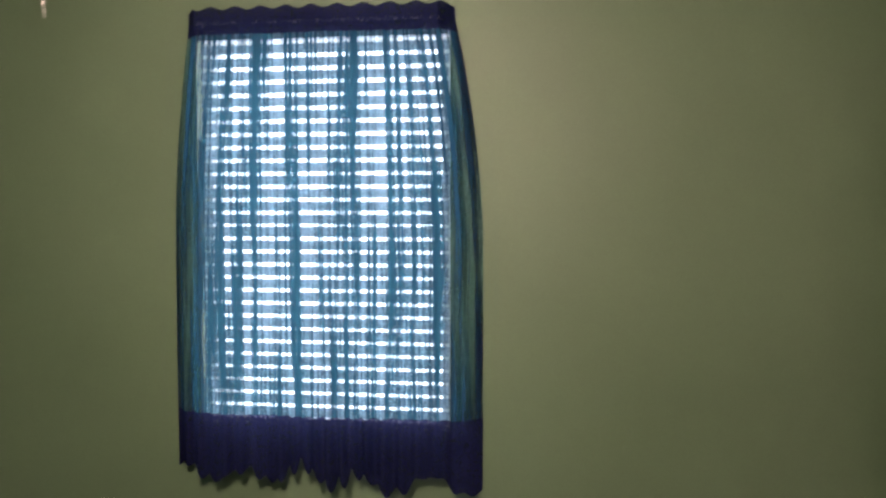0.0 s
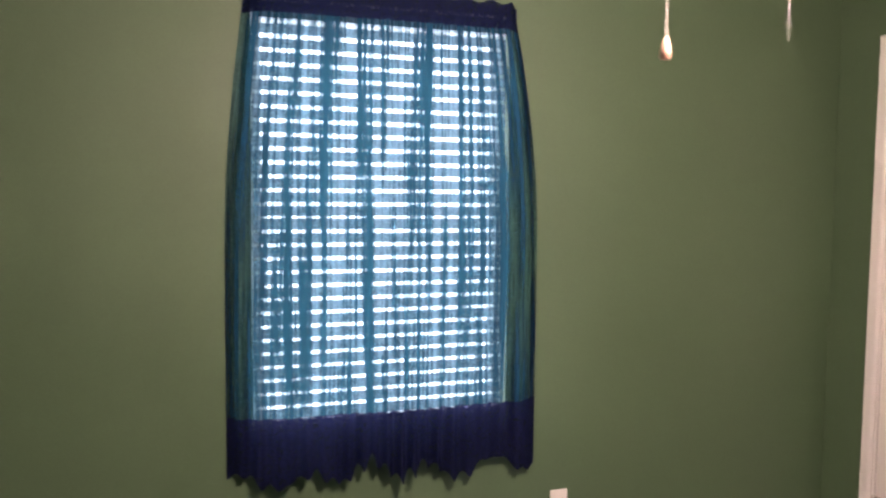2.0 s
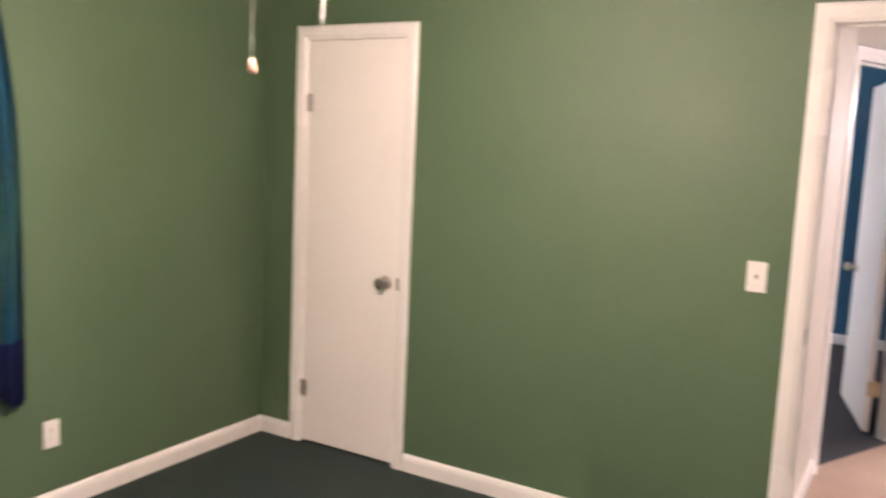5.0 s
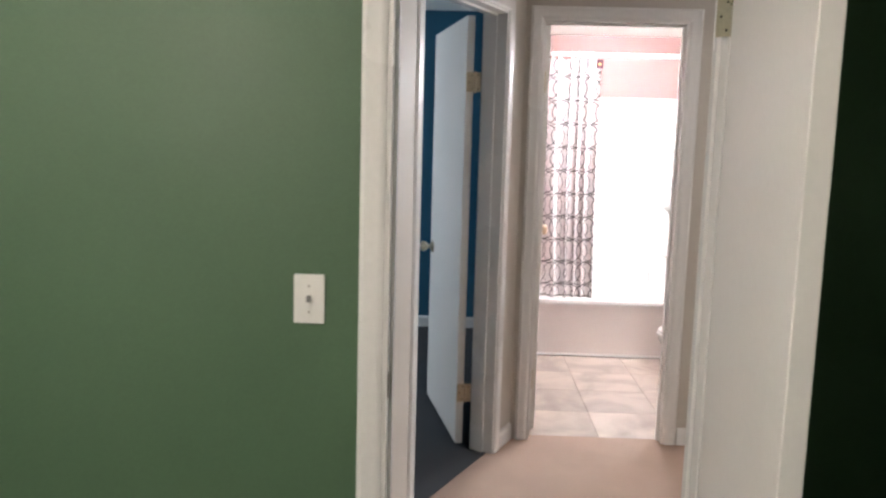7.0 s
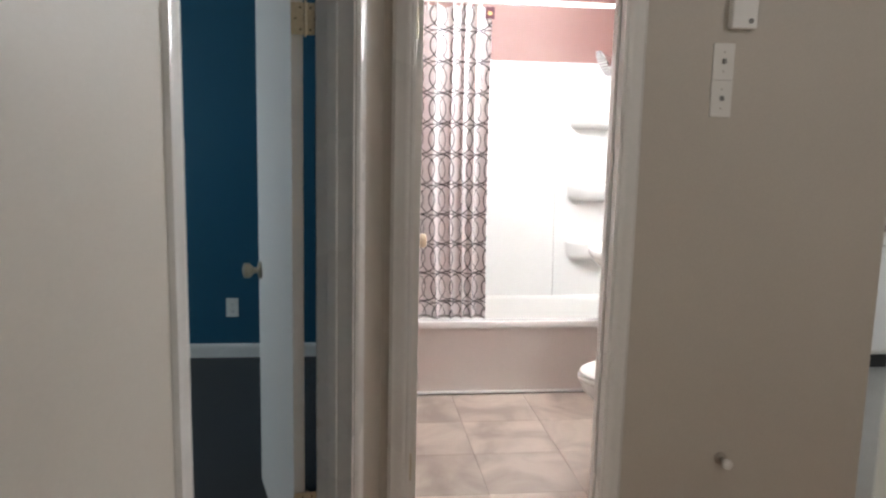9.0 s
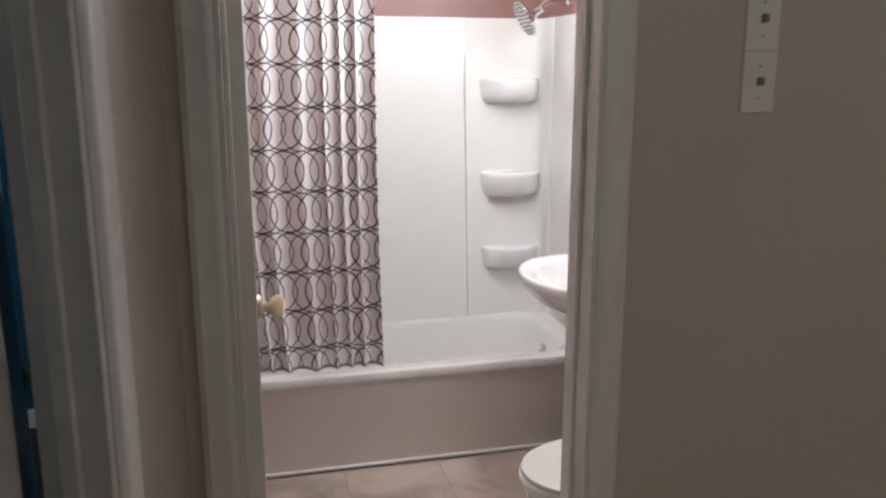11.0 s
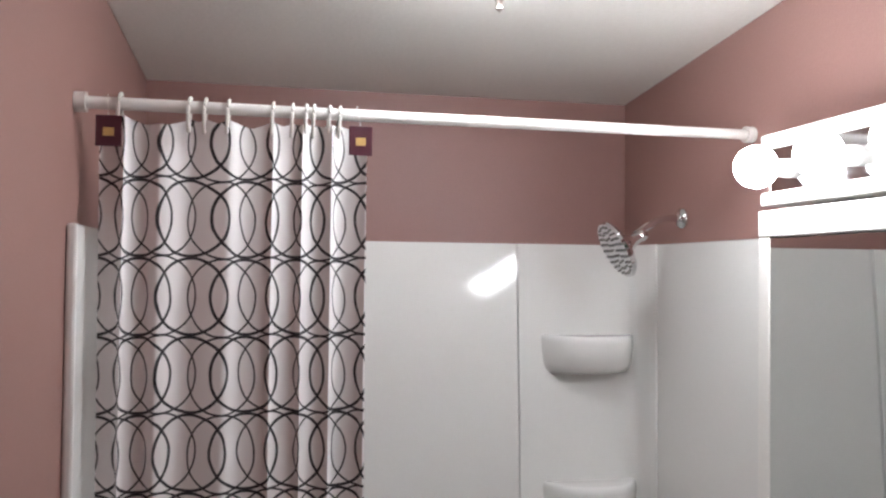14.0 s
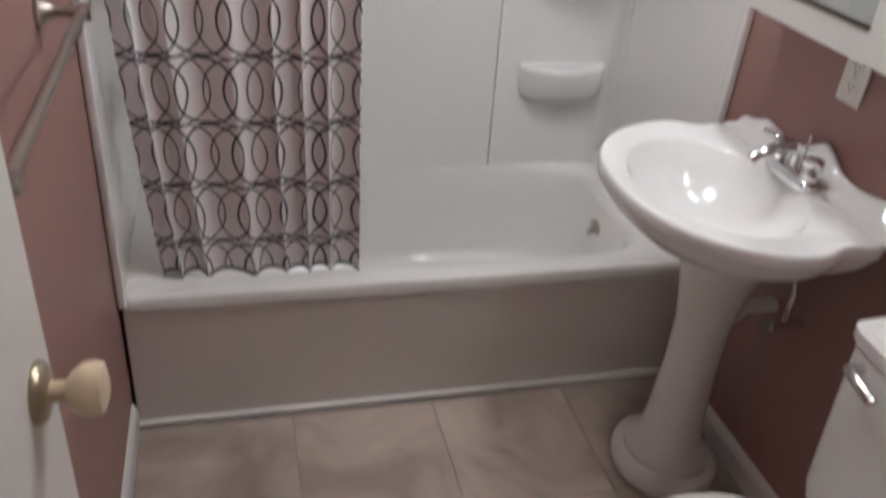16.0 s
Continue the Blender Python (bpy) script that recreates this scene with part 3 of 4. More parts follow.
# blue room's door, wide open
HGE, END = Vector((2.222, 0.285, 0)), Vector((2.982, 0.4605, 0))
ang = math.degrees(math.atan2((END - HGE).y, (END - HGE).x))
m = Matrix.Translation(HGE) @ pose(0, 0, 0, 0, 0, ang)
t = thing("door_blue_room", (HGE.x, HGE.y, 0.012), "flat white door of the blue room standing wide open", "door")
leaf = part("leaf", turned(box((0.006, 0.004, 0.02), (0.778, 0.039, 2.026), 0.002), m), DOORP, t)
for z in (0.274, 1.731):
    hinge(leaf, Matrix.Translation((HGE.x - 0.004, HGE.y - 0.002, z)) @ pose(0, 0, 0, 0, 0, -80))
for s, y in ((-1, 0.004), (1, 0.039)):
    knob(leaf, m @ Matrix.Translation((0.712, y, 0.884)) @ pose(0, 0, 0, 90 if s < 0 else -90, 0, 0), BRASS, "worn brass doorknob")

# bathroom door, folded back along the north wall
HGE, END = Vector((XBI + 0.004, -0.048, 0)), Vector((3.06, -0.056, 0))
ang = math.degrees(math.atan2((END - HGE).y, (END - HGE).x))
m = Matrix.Translation(HGE) @ pose(0, 0, 0, 0, 0, ang)
t = thing("door_bathroom", (HGE.x, HGE.y, 0.012), "flat white bathroom door folded back against the pink wall", "door")
leaf = part("leaf", turned(box((0.006, -0.028, 0.014), (0.585, 0.007, 2.026), 0.002), m), DOORP, t)
for z in (0.276, 1.757):
    hinge(leaf, Matrix.Translation((HGE.x - 0.004, HGE.y - 0.006, z)) @ pose(0, 0, 0, 0, 0, -20))
for s, y in ((-1, -0.028), (1, 0.007)):
    knob(leaf, m @ Matrix.Translation((0.52, y, 0.985)) @ pose(0, 0, 0, 90 if s < 0 else -90, 0, 0), IVORY if s < 0 else BRASS, "ivory doorknob on a brass rose", BRASS)

# ---- windows, blinds and curtains ----


def window(name, m, w, z0, z1, label, depth=0.12):
    """A sash window set in a wall; local x along the wall, y outwards, z up."""
    t = thing(name, m @ Vector((w / 2, 0.06, z0)), label, "window", kind="structure")
    for nm, lo, hi in (("frame_side", (0, 0.05, z0), (0.035, depth, z1)), ("frame_side", (w - 0.035, 0.05, z0), (w, depth, z1)),
                       ("frame_head", (0.035, 0.05, z1 - 0.035), (w - 0.035, depth, z1)), ("sill", (0.035, 0.05, z0), (w - 0.035, depth, z0 + 0.035)),
                       ("meeting_rail", (0.035, 0.07, (z0 + z1) / 2 - 0.008), (w - 0.035, 0.11, (z0 + z1) / 2 + 0.008))):
        part(nm, turned(box(lo, hi, 0.003), m), TRIM, t)
    for a, b in ((z0 + 0.035, (z0 + z1) / 2 - 0.008), ((z0 + z1) / 2 + 0.008, z1 - 0.035)):
        p = part("pane", turned(box((0.035, 0.088, a), (w - 0.035, 0.092, b)), m), GLASS, t)
        p.visible_shadow = False
    return t


def blind(m, w, z0, z1, count, label):
    t = thing("window_blind", m @ Vector((w / 2, 0.02, z0)), label, "blind")
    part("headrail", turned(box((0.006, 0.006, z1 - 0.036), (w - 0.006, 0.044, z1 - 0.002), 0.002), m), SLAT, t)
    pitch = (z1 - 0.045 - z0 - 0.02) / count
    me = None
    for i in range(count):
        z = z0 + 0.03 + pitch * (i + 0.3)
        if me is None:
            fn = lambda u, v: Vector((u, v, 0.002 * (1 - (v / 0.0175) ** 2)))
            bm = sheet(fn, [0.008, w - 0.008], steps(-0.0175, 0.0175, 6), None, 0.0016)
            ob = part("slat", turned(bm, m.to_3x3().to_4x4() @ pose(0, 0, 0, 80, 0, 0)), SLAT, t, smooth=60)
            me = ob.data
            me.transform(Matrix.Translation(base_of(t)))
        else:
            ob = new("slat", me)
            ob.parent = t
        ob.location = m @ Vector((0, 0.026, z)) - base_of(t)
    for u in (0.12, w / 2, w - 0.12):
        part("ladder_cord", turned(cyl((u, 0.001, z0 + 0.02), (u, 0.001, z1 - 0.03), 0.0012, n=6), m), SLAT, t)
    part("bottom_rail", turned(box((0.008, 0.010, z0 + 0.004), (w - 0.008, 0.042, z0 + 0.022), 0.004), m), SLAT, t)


def curtain(m, w, top, bottom, label, seed):
    """A gathered sheer rod-pocket panel with a doubled hem; local x along the wall, -y into the room."""
    rnd = random.Random(seed)
    t = thing("window_curtain", m @ Vector((w / 2, -0.05, bottom)), label, "curtain")
    part("rod", turned(tube(((0.05, -0.002, top - 0.045), (0.05, -0.050, top - 0.045), (0.065, -0.056, top - 0.045), (w - 0.065, -0.056, top - 0.045), (w - 0.05, -0.050, top - 0.045), (w - 0.05, -0.002, top - 0.045)), 0.006), m), TRIM, t)
    waves = [(rnd.uniform(5, 30), rnd.uniform(0, 6.3), rnd.uniform(0.3, 1.0)) for _ in range(9)]
    fine = [(rnd.uniform(60, 150), rnd.uniform(0, 6.3)) for _ in range(4)]

    def fold(u):
        return sum(a * math.sin(k * u + p) for k, p, a in waves) / 4 + 0.25 * sum(math.sin(k * u + p) for k, p in fine)

    def shape(u, v):
        z = top + (bottom - top) * v
        side = (0.064 if u < w / 2 else 0.098) * math.sin(math.pi / 2 * min(1, max(0, v - 0.03) / 0.5)) ** 0.9
        edge = min(u, w - u)
        x = u + (-side if u < w / 2 else side) * max(0, 1 - edge / 0.28)
        gather = 0.35 + 0.65 * v
        out = 0.062 + 0.020 * gather * fold(u) * (0.15 if v < 0.045 else 1) + (0.018 if v < 0.05 else 0)
        if edge < 0.05:
            out *= max(0.12, edge / 0.05)
        z += (0.030 * math.sin(31 * u + 1) + 0.030 * fold(u + 0.1)) * max(0, (v - 0.90) / 0.10)
        z += 0.006 * math.sin(70 * u) * max(0, (0.05 - v) / 0.05)
        return Vector((x, -out, z))

    arc = [0.0]
    us = steps(0, w, 300)
    for a, b in zip(us, us[1:]):
        arc.append(arc[-1] + (shape(b, 0.6) - shape(a, 0.6)).length)
    place = dict(zip(us, arc))
    hem = 0.865
    part("sheer_panel", turned(sheet(shape, us, steps(0.052, hem, 24), lambda u, v: (place[u], v * 1.7)), m), SHEER, t)
    part("rod_pocket", turned(sheet(shape, us, steps(0.0, 0.052, 4), lambda u, v: (place[u], v * 1.7)), m), HEM, t, "dark gathered rod pocket")
    part("ruffled_hem", turned(sheet(shape, us, steps(hem, 1.0, 6), lambda u, v: (place[u], v * 1.7)), m), HEM, t, "navy doubled hem with an uneven edge")


mN = Matrix.Translation((WIN[0], YN, 0))
window("window_north", mN, WIN[1] - WIN[0], WIN[2], WIN[3], "white sash window behind a blind")
blind(mN, WIN[1] - WIN[0], WIN[2], WIN[3], 29, "white horizontal slat blind, nearly shut against the daylight")
curtain(Matrix.Translation((-2.112, YN, 0)), 0.955, 2.135, 0.495, "sheer blue lace curtain with a dark hem over the window", 3)
bm = bmesh.new()
bm.faces.new([bm.verts.new(p) for p in ((-8, YN + 3.5, -0.5), (5, YN + 3.5, -0.5), (5, YN + 3.5, 6), (-8, YN + 3.5, 6))])
part("backdrop_north", bm, HAZE, None)
tagged(bpy.data.objects["backdrop_north"], "bright hazy daylight outside the bedroom window", "backdrop", kind="structure")
mW = Matrix.Translation((WIN2[0], YN, 0))
window("window_far", mW, WIN2[1] - WIN2[0], WIN2[2], WIN2[3], "white sash window behind a blind")
blind(mW, WIN2[1] - WIN2[0], WIN2[2], WIN2[3], 29, "white horizontal slat blind of the second window")
curtain(Matrix.Translation((-4.19, YN, 0)), 0.95, 2.135, 0.455, "sheer blue lace curtain of the second window", 8)

# ---- plates on the walls ----


def plate(kind, m, label, category, screw=True):
    """A wall plate .07 by .115; local x across, z up, y out of the wall."""
    t = thing(kind, m @ Vector((0, 0, 0)), label, category)
    part("cover", turned(box((-0.036, 0, -0.058), (0.036, 0.006, 0.058), 0.003), m), PLAST, t)
    if kind == "light_switch":
        part("toggle", turned(box((-0.005, 0.005, -0.006), (0.005, 0.018, 0.009), 0.002), m), GREY, t, "grey toggle")
        zs = (-0.030, 0.030)
    elif kind == "wall_outlet":
        for z in (-0.020, 0.020):
            s = part("socket", turned(lathe(((0.0165, 0.0055), (0.0165, 0.0075), (0.0, 0.0075)), pose(0, 0, z, -90, 0, 0)), m), PLAST, t)
            bm = bmesh.new()
            for x in (-0.006, 0.006):
                box((x - 0.001, 0.0072, z - 0.004), (x + 0.001, 0.0079, z + 0.005), bm=bm)
            cyl((0, 0.0072, z - 0.010), (0, 0.0079, z - 0.010), 0.0022, n=8, bm=bm)
            part("slot", turned(bm, m), BLACK, s)
        zs = (0.0,)
    else:
        zs = ()
    for z in zs:
        part("screw", turned(cyl((0, 0.0055, z), (0, 0.0075, z), 0.003, n=10), m), NICKEL, t)
    return t


def facing(x, y, z, out):
    """Plates: local y points along out."""
    return Matrix.Translation((x, y, z)) @ pose(0, 0, 0, 0, 0, math.degrees(math.atan2(-out[0], out[1])))


plate("light_switch", facing(XE, 0.661, 1.101, (-1, 0)), "white toggle switch plate on the green wall", "light switch")
plate("wall_outlet", facing(-0.949, YN, 0.288, (0, -1)), "white outlet plate low on the green wall", "outlet")
plate("wall_outlet", facing(-2.451, YN, 0.305, (0, -1)), "white outlet plate low beside the curtained window", "outlet")
plate("wall_outlet", facing(XO - 0.006, 0.84, 0.31, (-1, 0)), "white outlet plate on the deep blue wall", "outlet")
plate("wall_outlet", facing(3.652, -1.52, 1.068, (0, 1)), "white outlet plate on the pink wall above the sink", "outlet")
for z in (1.661, 1.545):
    plate("light_switch", facing(XB, -1.024, z, (-1, 0)), "white toggle switch plate below the thermostat", "light switch")
t = thing("thermostat", (XB, -1.07, 1.82), "white box-shaped thermostat on the beige wall", "thermostat")
part("case", box((XB - 0.034, -1.114, 1.762), (XB, -1.028, 1.885), 0.006), PLAST, t)
part("dial", turned(lathe(((0.008, 0), (0.008, 0.004), (0, 0.004)), Matrix()), Matrix.Translation((XB - 0.034, -1.090, 1.786)) @ pose(0, 0, 0, 0, -90, 0)), GREY, t, "small dark dial")
t = thing("door_stop", (XB, -1.121, 0.325), "white rubber-tipped door stop on the hallway wall", "door stop")
part("stem", turned(lathe(((0.022, 0), (0.022, 0.005), (0.009, 0.012), (0.009, 0.045), (0, 0.045)), Matrix()), Matrix.Translation((XB, -1.121, 0.325)) @ pose(0, 0, 0, 0, -90, 0)), NICKEL, t, smooth=50)
part("bumper", turned(lathe(((0.015, 0.043), (0.018, 0.05), (0.017, 0.062), (0.008, 0.066), (0, 0.066)), Matrix()), Matrix.Translation((XB, -1.121, 0.325)) @ pose(0, 0, 0, 0, -90, 0)), PLAST, t, smooth=50)

# ---- ceiling fan with pull chains ----
t = thing("ceiling_fan", (FAN[0], FAN[1], HC), "white ceiling fan with a lit bowl and two pull chains", "ceiling fan")
FM = Matrix.Translation((FAN[0], FAN[1], 0))
part("canopy", lathe(((0.065, HC), (0.065, HC - 0.02), (0.03, HC - 0.06), (0.012, HC - 0.06), (0.012, 2.30), (0, 2.30)), FM), FANB, t, smooth=40)
part("motor", lathe(((0.05, 2.30), (0.13, 2.28), (0.14, 2.22), (0.12, 2.17), (0.07, 2.15), (0.07, 2.11), (0, 2.11)), FM), FANB, t, smooth=40)
for i in range(4):
    mm = FM @ pose(0, 0, 0, 0, 0, 45 + 90 * i)
    part("blade", turned(box((0.20, -0.065, 2.205), (0.60, 0.065, 2.213), 0.003), mm @ Matrix.Translation((0, 0, 0))), FANB, t)
    part("blade_arm", turned(box((0.10, -0.02, 2.195), (0.26, 0.02, 2.204), 0.003), mm), NICKEL, t)
bowl = part("bowl", lathe(((0.075, 2.11), (0.13, 2.07), (0.135, 2.05), (0.10, 2.00), (0.05, 1.975), (0.0, 1.97)), FM), FANGLASS, t, "lit frosted glass bowl", smooth=60)
for (x, y, z), km in (((-1.649, 1.383, 1.683), WOODK), ((-1.485, 1.333, 1.698), None)):
    bm = bmesh.new()
    zz = z + 0.02
    while zz < 2.12:
        lathe(((0, -0.0017), (0.0010, -0.0008), (0.0010, 0.0008), (0, 0.0017)), pose(x, y, zz), n=6, bm=bm)
        zz += 0.0048
    cyl((x, y, z), (x, y, 2.13), 0.0004, n=5, bm=bm)
    ch = part("pull_chain", bm, TRIM, t, "white beaded pull chain")
    if km:
        part("chain_pull", lathe(((0.002, 0.017), (0.0045, 0.012), (0.0075, -0.003), (0.0083, -0.009), (0.006, -0.014), (0, -0.014)), pose(x, y, z), n=16), km, ch, "pale wooden pull", smooth=50)
    part("chain_hook", tube(((x, y, 2.128), (x + (FAN[0] - x) * 0.5, y + (FAN[1] - y) * 0.5, 2.135), (FAN[0], FAN[1], 2.13)), 0.002, n=6), NICKEL, ch)

# ---- hallway lamp ----
t = thing("hall_ceiling_lamp", (1.10, -1.50, 2.28), "flush frosted hallway ceiling lamp", "ceiling lamp")
part("base", lathe(((0.14, 2.28), (0.14, 2.262), (0, 2.262)), pose(1.10, -1.50, 0)), TRIM, t)
d = part("shade", lathe(((0.13, 2.262), (0.125, 2.22), (0.08, 2.17), (0, 2.15)), pose(1.10, -1.50, 0)), HALLGLASS, t, smooth=60)

# ---- bathroom ----
SUB = mat("grey_tile_grout", (0.30, 0.25, 0.22), 0.8, var=0.1)
sub = solid("floor_bath", box((XBI - 0.055, -1.56, -0.1), (XO, 0.02, -0.004)), SUB, "bathroom floor of marbled tan tiles", "floor", "structure")


def loop(cx, cy, hx, hy, z, p, n=64):
    """A rounded rectangle: p is the superellipse power."""
    pts = []
    for i in range(n):
        a = 2 * math.pi * i / n
        c, s = math.cos(a), math.sin(a)
        pts.append(Vector((cx + hx * math.copysign(abs(c) ** (2 / p), c), cy + hy * math.copysign(abs(s) ** (2 / p), s), z)))
    return pts


def loft(rows, bm=None, close_first=False, close_last=False):
    own = bmesh.new()
    vs = [[own.verts.new(p) for p in r] for r in rows]
    n = len(vs[0])
    for a, b in zip(vs, vs[1:]):
        for i in range(n):
            own.faces.new((a[i], a[(i + 1) % n], b[(i + 1) % n], b[i]))
    if close_first:
        own.faces.new(vs[0][::-1])
    if close_last:
        own.faces.new(vs[-1])
    bmesh.ops.recalc_face_normals(own, faces=own.faces[:])
    return join(bm, own)


# tub
RIM = 0.395
t = thing("bathtub", (4.37, -0.76, 0), "white enamelled alcove bathtub with a plain apron", "bathtub")
cx, cy, hx, hy = 4.368, -0.76, 0.366, 0.752
rows = [loop(cx, cy, hx, hy, RIM - 0.035, 40), loop(cx, cy, hx, hy, RIM - 0.008, 40), loop(cx, cy, hx - 0.006, hy - 0.006, RIM, 36)]
cx2 = cx + 0.012
for ex, ey, z, p in ((0.062, 0.075, RIM, 7), (0.070, 0.085, RIM - 0.006, 6.5), (0.080, 0.100, RIM - 0.03, 6), (0.098, 0.135, 0.22, 5), (0.118, 0.19, 0.10, 4.5), (0.15, 0.24, 0.062, 4), (0.22, 0.36, 0.05, 3.5), (0.33, 0.65, 0.046, 3)):
    rows.append(loop(cx2, cy, hx - ex, hy - ey, z, p))
part("basin", loft(rows, close_last=True), ENAMEL, t, smooth=50)
part("apron", box((4.008, -1.512, 0.002), (4.03, -0.008, RIM - 0.03), 0.004), APRON, t, "plain enamelled front panel")
part("floor_caulk", box((3.992, -1.512, 0.0), (4.008, -0.008, 0.014), 0.005), TRIM, t, "white trim strip at the floor")
bm = lathe(((0.042, 0), (0.042, 0.006), (0.035, 0.010), (0.012, 0.012), (0, 0.012)), Matrix.Translation((4.38, -1.405, 0.285)) @ pose(0, 0, 0, -98, 0, 0) @ pose(0, 0, 0, 0, 0, 0))
part("overflow_plate", bm, NICKEL, t, "round chrome overflow plate", smooth=50)
bm = cyl((4.38, -1.393, 0.285), (4.38, -1.375, 0.285), 0.010, n=14)
part("overflow_lever", bm, CHROME, t)
part("drain", lathe(((0.035, 0.047), (0.03, 0.052), (0, 0.052)), pose(4.38, -1.12, 0)), CHROME, t, smooth=50)

# surround
TOP = 1.812
t = thing("shower_surround", (4.73, -0.76, RIM), "glossy white acrylic shower surround with moulded corner shelves", "shower surround")


def bowed(u, v):
    """The back panel bows out at its middle and curls back to the wall at the top."""
    z = RIM - 0.004 + (TOP - RIM + 0.004) * v
    return Vector((4.672 + 0.0706 * (z - RIM) + 0.05 * max(0.0, z - 1.46) ** 2 + 0.003 * math.sin(9 * u + 2 * z) * v, u, z))


bp = sheet(bowed, steps(-1.108, -0.42, 24), steps(0, 1, 40), None)
part("back_panel", flip(bp), ACRYL, t, smooth=80)
part("end_panel", box((4.06, -1.516, RIM - 0.004), (4.66, -1.505, TOP), 0.004), ACRYL, t)
part("end_panel", box((4.02, -0.015, RIM - 0.004), (4.66, -0.004, TOP), 0.004), ACRYL, t)
for yy, x0 in ((-1.509, 4.036), (-0.011, 3.994)):
    part("edge_trim", box((x0, yy - 0.010, RIM - 0.02), (x0 + 0.028, yy + 0.010, TOP), 0.006), ACRYL, t)


def lean(bm):
    """The moulded back tilts a little away from the tub."""
    for v in bm.verts:
        v.co.x += (0.0706 * (v.co.z - RIM) - 0.045) * max(0.0, min(1.0, (v.co.x - 4.60) / 0.10))
    return bm


def corner_unit(ys, sgn):
    """Moulded corner column; ys: the end wall's face; sgn: +1 when the tub lies on its +y side."""
    def P(x, d, z):
        return Vector((x, ys + sgn * d, z))
    bm = bmesh.new()
    prof = [(4.62, 0.0), (4.62, 0.004), (4.625, 0.008), (4.650, 0.009), (4.690, 0.014), (4.706, 0.024), (4.716, 0.040), (4.719, 0.066), (4.719, 0.380), (4.716, 0.392), (4.727, 0.398), (4.737, 0.398), (4.737, 0.0)]
    rows = [[P(x, d, z) for x, d in prof] for z in (RIM - 0.004, TOP - 0.006, TOP)]
    c = part("corner_column", lean(loft(rows, close_first=True, close_last=True)), ACRYL, t, smooth=50)
    for zt in (1.535, 1.095, 0.735):
        rows = []
        for k, (ins, dz) in enumerate(((0.100, -0.120), (0.060, -0.117), (0.032, -0.108), (0.014, -0.088), (0.005, -0.055), (0.0, -0.020), (0.003, -0.009), (0.010, -0.002), (0.022, 0.0), (0.080, -0.003))):
            r = []
            for i in range(25):
                a = i / 24
                d = 0.018 + ins * 0.5 + (0.305 - ins) * a
                bulge = (1 - abs(2 * a - 1) ** 3.2) * (0.105 - ins)
                r.append(P(4.721 - max(0.0, bulge), d, zt + dz))
            r += [P(4.724, 0.323, zt + dz), P(4.724, 0.012, zt + dz)]
            rows.append(r)
        part("shelf", lean(loft(rows, close_first=True, close_last=True)), ACRYL, c, smooth=60)


corner_unit(-1.505, 1)
corner_unit(-0.015, -1)

# rod, rings, shower curtain
t = thing("shower_rod", (4.05, -0.76, 2.057), "white tension rod across the tub", "shower rod")
part("tube", cyl((4.045, -0.004, 2.050), (4.150, -1.516, 2.066), 0.0125, n=20), TRIM, t, smooth=50)
part("end_cap", cyl((4.045, -0.001, 2.050), (4.045, -0.022, 2.050), 0.02, n=20), TRIM, t, smooth=50)
part("end_cap", cyl((4.150, -1.519, 2.066), (4.149, -1.498, 2.066), 0.02, n=20), TRIM, t, smooth=50)

CT, CB = 2.030, 0.395
t = thing("shower_curtain", (4.06, -0.32, CB), "white cloth shower curtain printed with black overlapping rings", "shower curtain")
RINGY = (-0.085, -0.215, -0.245, -0.290, -0.378, -0.418, -0.446, -0.462, -0.494, -0.516)


def hang(u, v):
    """u 0..1 along the gathered cloth, v 0 at the top to 1 at the hem."""
    y = -0.048 - 0.520 * u - 0.018 * v * u - (0.150 * max(0, v - 0.45) ** 1.4 * (1 - u) ** 1.5)
    amp = 0.0125 + 0.004 * math.sin(5 * u + 2)
    ph = 2 * math.pi * (6.4 * u + 0.35 * math.sin(2.6 * math.pi * u) + 0.10 * math.sin(3 * v))
    x = 4.066 + 0.035 * v * (1 - 0.4 * u) + amp * (math.sin(ph) + 0.16 * math.sin(2.3 * ph + 1)) * (0.75 + 0.25 * v)
    y += 0.010 * math.cos(ph) * (0.6 + 0.5 * v)
    z = CT + (CB - CT) * v
    near = min(abs(y - r) for r in RINGY)
    if v < 0.06:
        z -= (0.06 - v) / 0.06 * min(near, 0.04) * 0.35
    z += 0.006 * math.sin(ph) * max(0, v - 0.9) * 10
    return Vector((x, y, z))


us = steps(0, 1, 220)
arc = [0.0]
for a, b in zip(us, us[1:]):
    arc.append(arc[-1] + (hang(b, 0.5) - hang(a, 0.5)).length)
place = dict(zip(us, arc))
part("cloth", sheet(hang, us, steps(0, 1, 40), lambda u, v: (place[u] * 1.0, (1 - v) * (CT - CB) + 0.063)), RINGS, t, smooth=80)
hemb = sheet(lambda u, v: hang(u, 0.992 + 0.008 * v) + Vector((-0.0015, 0, 0)), us, [0, 1])
part("hem", hemb, GREY, t, "dark stitched hem")
for y in RINGY:
    rx = 4.045 + 0.105 * (-y / 1.51)
    part("curtain_ring", tube([(rx + 0.020 * math.sin(a), y + 0.004 * math.sin(a * 0.5), 2.037 + 0.034 * math.cos(a)) for a in steps(0, 2 * math.pi, 20)], 0.0035, n=8), PLAST, t, "white plastic curtain ring")
